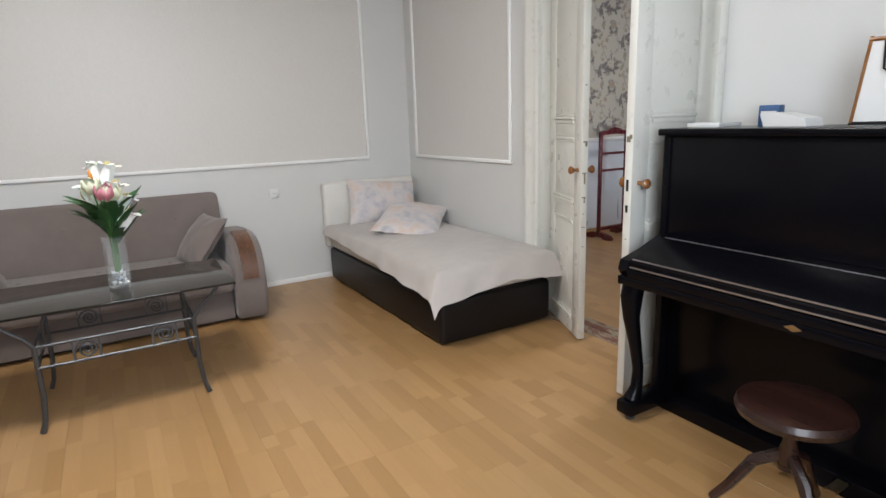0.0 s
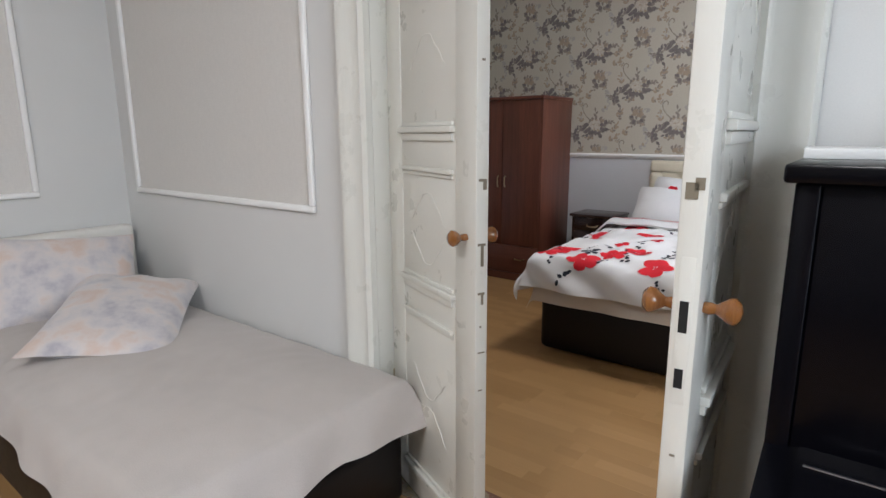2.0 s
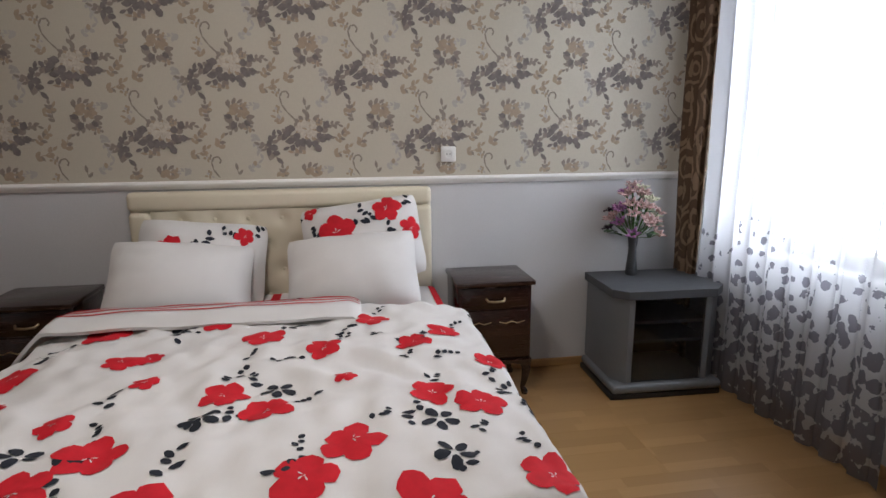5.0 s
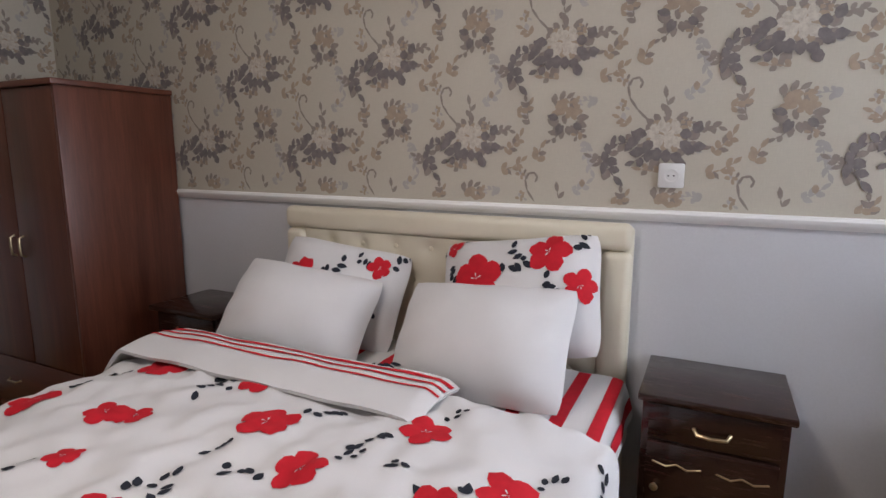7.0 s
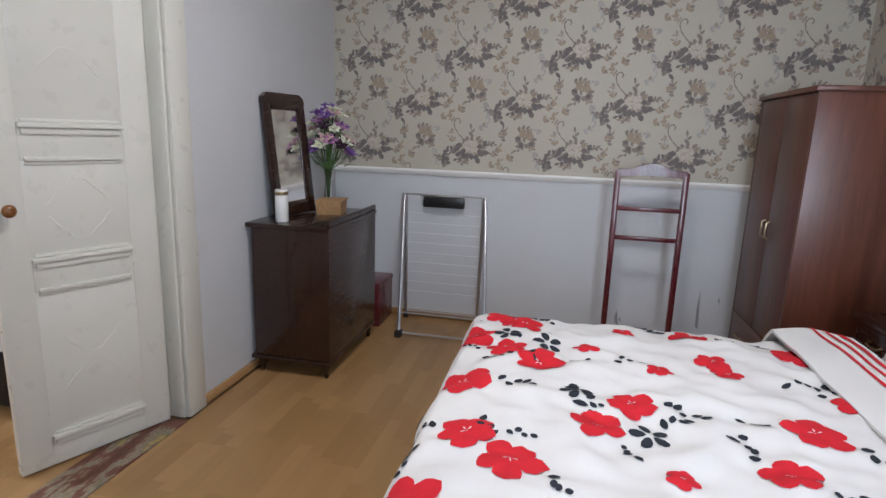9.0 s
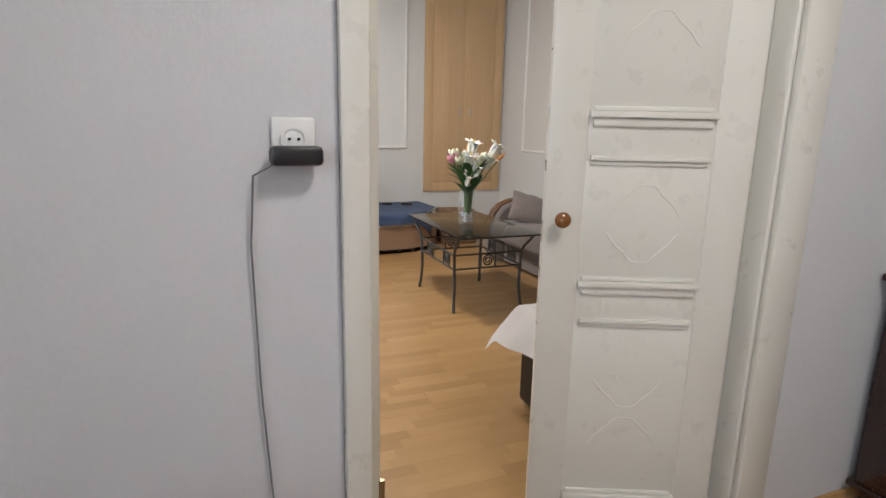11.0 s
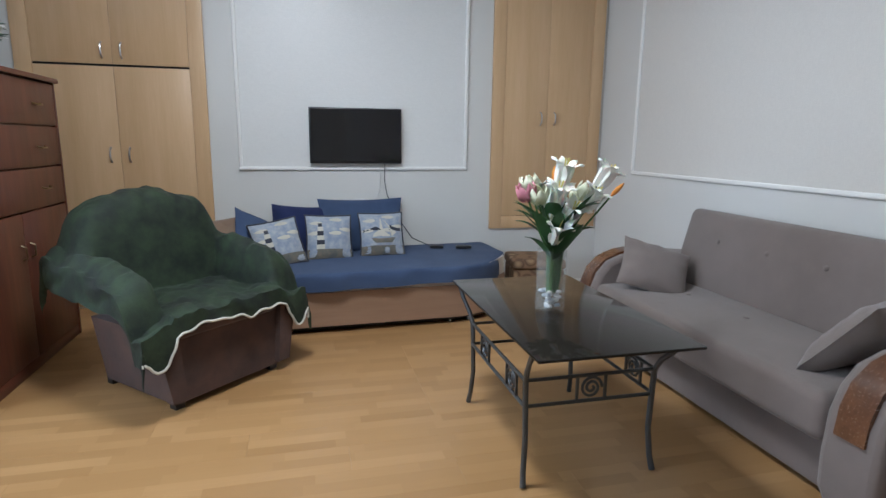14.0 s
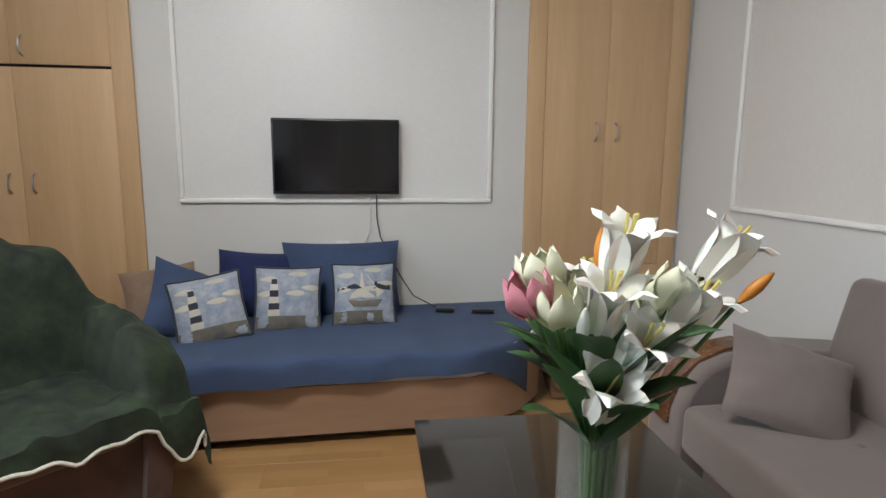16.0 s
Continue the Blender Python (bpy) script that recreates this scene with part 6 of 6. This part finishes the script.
for x in (-0.15, -0.09, -0.03, 0.03, 0.09, 0.15):
    zt = 0.435 + 0.185 * math.sqrt(max(0, 1 - (x / 0.235) ** 2)) ** 0.6
    part("back_slat", box((x - 0.016, 0.215, 0.43), (x + 0.016, 0.24, zt - 0.004), 0.004), M_purple, pc)
cl = tagged(new("gingham_cloth"), "red and white checked cloth over the plastic chair", "cloth")
part("cloth", sheet(lambda u, v: (-3.52 + u, -0.86 + 0.165 + 0.01 * math.sin(u * 40) + 0.03 * v, 0.455 + 0.16 * v + 0.012 * noise.noise((u * 9, v * 4, 1))), span(0.02, 0.20, 14), span(0, 1, 14), 0.003), M_gingham, cl)

for o in set(bpy.data.objects) - laid:
    if o.parent is None:
        o.location += Vector((BX - BX0, HB - HB0, 0))

# box beside the dresser and scuffs on the painted wall
sbx = thing("storage_box", (-0.25, -0.51, 0), 0, "dark red box standing between dresser and wall", "box")
part("body", box((-0.16, -0.14, 0.0), (0.16, 0.14, 0.29), 0.008), M_redwood, sbx)
part("lid", box((-0.165, -0.145, 0.29), (0.165, 0.145, 0.33), 0.01), M_redwood, sbx)
M_scuff = plain("wall_scuff", (0.30, 0.30, 0.31), 0.8)
for y, z0, z1, w in ((-2.875, 0.11, 0.40, 0.012), (-2.335, 0.08, 0.20, 0.016), (-2.36, 0.10, 0.15, 0.010), (-3.0, 0.30, 0.36, 0.008)):
    part("scuff_mark", slab([(y - w, z0), (y + w * 0.7, z0 + 0.02), (y + w, (z0 + z1) / 2), (y + w * 0.2, z1), (y - w * 0.4, (z0 + z1) / 2)], 0, EX - 0.0012, EX + 0.001), M_scuff, bpy.data.objects["wall_east_bedroom"])

# lace curtain at the near side of the tall chest
lc = tagged(new("lace_curtain"), "white lace curtain with grey flowers beside the tall chest", "curtain")
def lace(a, q):
    x = WX + 0.02 + (LACE_X - WX - 0.02) * a * (1.0 - 0.10 * q)
    return x, 3.25 + 0.03 * math.sin(a * 50) + 0.015 * noise.noise((a * 6, q * 3, 2.0)), 0.10 + 0.02 * math.sin(a * 60) + 2.3 * q
LACE_X = -4.62
part("cloth", sheet(lace, span(0, 1, 97), span(0, 1, 20)), M_lace, lc)
part("rod", tube([(WX, 3.25, 2.41), (-4.66, 3.25, 2.41)], 0.012, 10), M_knob, lc)

socket("wall_socket", pose(-3.28, PB, 1.31), "white double wall socket with a black charger by the door", True)
M_cablegrey = plain("grey_cable", (0.16, 0.16, 0.17), 0.5)
cbl = tagged(new("charger_cable"), "thin grey charger cable hanging down the wall", "cable")
part("cord", tube([(-3.31, PB - 0.04, 1.27), (-3.36, PB - 0.02, 1.24), (-3.37, PB - 0.012, 1.1), (-3.365, PB - 0.012, 0.8), (-3.345, PB - 0.012, 0.4), (-3.35, PB - 0.012, 0.1), (-3.36, PB - 0.02, 0.01)], 0.0022, 6), M_cablegrey, cbl)


# ---- floral print on the bedroom wallpaper ----
M_pr = [cloth("print_dark_taupe", (0.16, 0.14, 0.135), (0.22, 0.19, 0.18), 200, 0.05, 40), cloth("print_taupe", (0.29, 0.25, 0.215), (0.25, 0.21, 0.18), 200, 0.05, 40), cloth("print_tan", (0.41, 0.32, 0.23), (0.34, 0.265, 0.20), 200, 0.05, 40), cloth("print_cream", (0.60, 0.55, 0.46), (0.44, 0.39, 0.32), 200, 0.05, 70), cloth("print_faint", (0.455, 0.425, 0.395), None, 200, 0.05)]
motif = [[] for _ in M_pr]
g = random.Random(3)
def leaf_(x, y, a, l, w, k):
    motif[k].append(petal(x, y, a, 0, l * g.uniform(0.85, 1.15), w, 9, 0.16, g, True))
def twig(x, y, a, n, l, k, curl=0.0, tone=None):
    """A thin stem with small leaves on both sides and one at its tip."""
    for q in range(n):
        motif[k].append(petal(x, y, a, 0, l * 0.75, 0.005, 6))
        for sd in (-1, 1):
            if g.random() < 0.85:
                leaf_(x, y, a + sd * g.uniform(0.5, 1.1), l, l * g.uniform(0.5, 0.78), k if tone is None or (q + sd) % 3 else tone)
        x, y = x + math.cos(a) * l * 0.68, y + math.sin(a) * l * 0.68
        a += curl + g.uniform(-0.25, 0.25)
    leaf_(x, y, a, l * 1.1, l * 0.5, k)
def rose_(x, y, s, n, light, mid, dark):
    """A ragged blossom: many small overlapping petals in three tones."""
    for q in range(n):
        a = q * 2.4 + g.uniform(-0.3, 0.3)
        r = s * (0.12 + 0.85 * math.sqrt(q / n))
        motif[(light, mid, light, dark)[q % 4]].append(petal(x + r * math.cos(a), y + 0.8 * r * math.sin(a), a + g.uniform(-0.7, 0.7), -0.35 * s, 0.42 * s, s * g.uniform(0.4, 0.62), 8, 0.35, g))
for q in range(19):
    a = math.pi * (0.85 + 1.3 * q / 18)
    r = 0.045 + 0.022 * (q % 3)
    leaf_(r * 1.0 * math.cos(a), 0.0 + 0.8 * r * math.sin(a), a + g.uniform(-0.9, 0.9), 0.044, 0.038, 0 if q % 4 else 1)
for a in (0.5, 0.95, 1.5, 2.1, 2.6):
    leaf_(0.045 * math.cos(a), 0.02 + 0.045 * math.sin(a), a + g.uniform(-0.4, 0.4), 0.042, 0.024, 1)
rose_(0.0, 0.012, 0.055, 32, 3, 2, 2)
for q in range(10):
    a = q * 0.628
    leaf_(0.05 * math.cos(a), 0.01 + 0.042 * math.sin(a), a + 1.2, 0.035, 0.022, 1)
rose_(0.065, 0.055, 0.022, 8, 2, 1, 1)
twig(-0.085, -0.005, 3.3, 3, 0.038, 0, 0.1, 1)
twig(-0.06, -0.045, 3.9, 2, 0.038, 0)
twig(0.085, 0.02, 0.5, 4, 0.028, 1, -0.15)
twig(0.0, 0.09, 1.75, 2, 0.034, 1)
twig(0.07, -0.03, -0.2, 2, 0.030, 1, 0.2, 4)
twig(-0.205, -0.075, -1.1, 2, 0.048, 0, 0.0, 1)
twig(-0.20, -0.08, 1.2, 2, 0.040, 0, 0.1, 1)
twig(0.36, 0.0, 2.0, 2, 0.038, 1, 0.1, 0)
twig(0.33, 0.13, 0.4, 2, 0.036, 1, 0.1, 2)
twig(-0.215, -0.085, 2.6, 2, 0.030, 1)
rose_(-0.345, 0.105, 0.044, 18, 2, 2, 1)
rose_(-0.30, 0.02, 0.026, 8, 2, 1, 1)
rose_(0.215, -0.13, 0.024, 7, 2, 4, 1)
rose_(-0.15, 0.115, 0.022, 7, 2, 4, 2)
rose_(-0.315, 0.135, 0.022, 6, 2, 4, 2)
for q in range(9):
    a = math.pi * (1.0 + 1.0 * q / 8)
    leaf_(-0.345 + 0.032 * math.cos(a), 0.075 + 0.025 * math.sin(a), a + g.uniform(-0.4, 0.4), 0.040, 0.028, 1 if q % 3 else 0)
twig(-0.375, 0.02, 3.9, 2, 0.026, 1)
twig(0.13, -0.115, 0.25, 4, 0.032, 2, 0.12, 1)
twig(0.27, -0.075, 1.3, 2, 0.034, 2, 0.0, 1)
twig(0.15, -0.05, 0.9, 4, 0.030, 2, 0.1, 1)
twig(-0.13, 0.05, 2.3, 2, 0.028, 2, 0.1, 4)
twig(-0.27, -0.01, 4.6, 5, 0.030, 4, 0.1)
twig(0.24, 0.06, 1.9, 4, 0.030, 1, -0.1, 2)
twig(0.19, 0.10, 0.3, 3, 0.028, 2, 0.2, 4)
twig(-0.02, -0.115, 2.9, 3, 0.028, 2, 0.1, 1)
twig(0.05, 0.14, 0.3, 3, 0.028, 4, 0.15, 2)
twig(-0.24, 0.13, 2.8, 3, 0.026, 4)
stemline = [(-0.06, 0.06), (-0.10, 0.10), (-0.128, 0.14), (-0.136, 0.18), (-0.122, 0.205), (-0.10, 0.208), (-0.088, 0.19), (-0.095, 0.175)]
for (xa, ya), (xb, yb) in zip(stemline, stemline[1:]):
    motif[1].append(petal(xa, ya, math.atan2(yb - ya, xb - xa), -0.004, math.hypot(xb - xa, yb - ya) + 0.004, 0.009, 8))


def printed(name, wall_fn, a0, a1, zlow, first, parent_label):
    """The repeat laid over one wall; wall_fn maps along-wall and height to space at a lift."""
    P = 0.727
    for k, shapes in enumerate(motif):
        V, F = [], []
        for row in range(-1, 7):
            z = first[1] + row * 0.331
            for col in range(-6, 6):
                c = first[0] + (col + (0.5 if row % 2 else 0.0)) * P
                for j, s in enumerate(shapes):
                    pts = [(c - x, z + y) for x, y in s]
                    if min(p[0] for p in pts) < a0 + 0.004 or max(p[0] for p in pts) > a1 - 0.004 or min(p[1] for p in pts) < zlow + 0.03 or max(p[1] for p in pts) > H - 0.01:
                        continue
                    i = len(V)
                    lift = 0.0006 + 0.0006 * (4, 1, 2, 3, 0)[k] + 0.000012 * (j % 48)
                    V.extend(wall_fn(u, v, lift) for u, v in pts)
                    F.append(tuple(range(i + len(pts) - 1, i - 1, -1)))
        me = bpy.data.meshes.new(name)
        me.from_pydata(V, [], F)
        me.materials.append(M_pr[k])
        tagged(new(name, me), parent_label, "", "", "structure")


printed("trim_floral_print_south", lambda u, v, d: (u, HB + 0.004 + d, v), BX, EX, RS, (-2.003, 1.425), "taupe rose print on the wallpaper")
printed("trim_floral_print_east", lambda u, v, d: (EX - 0.004 - d, u, v), HB, PB, RZ, (-1.22, 1.30), "taupe rose print on the wallpaper")

# ---- laminate boards ----
BL, BW = 1.285, 0.193
board = mesh("board", [box((0.0002, 0.00015, -0.009), (BL - 0.0002, BW - 0.00015, 0.0), 0.0004, 1)], M_floor, False)
half = {}
fl = bpy.data.objects["floor"]
rngf = random.Random(8)
def lay(xa, xb, ya, yb):
    row = 0
    y = ya
    while y < yb - 0.01:
        w = min(BW, yb - y)
        x = xa - rngf.choice((0.0, 0.43, 0.86))
        while x < xb - 0.01:
            c0, c1 = max(x, xa), min(x + BL, xb)
            key = (round(c0 - x, 2), round(c1 - x, 2), round(w, 3))
            if key == (0.0, round(BL, 2), round(BW, 3)):
                me = board
            else:
                if key not in half:
                    half[key] = mesh("board", [box((c0 - x + 0.0002, 0.00015, -0.009), (c1 - x - 0.0002, w - 0.00015, 0.0), 0.0004, 1)], M_floor, False)
                me = half[key]
            if c1 - c0 > 0.02:
                o = new("board", me)
                o.parent = fl
                o.location = (x, y, 0)
            x += BL
        y += BW
        row += 1
lay(WX, -0.0, 0.0125, TV)
lay(BX, EX, HB, PB - 0.031)
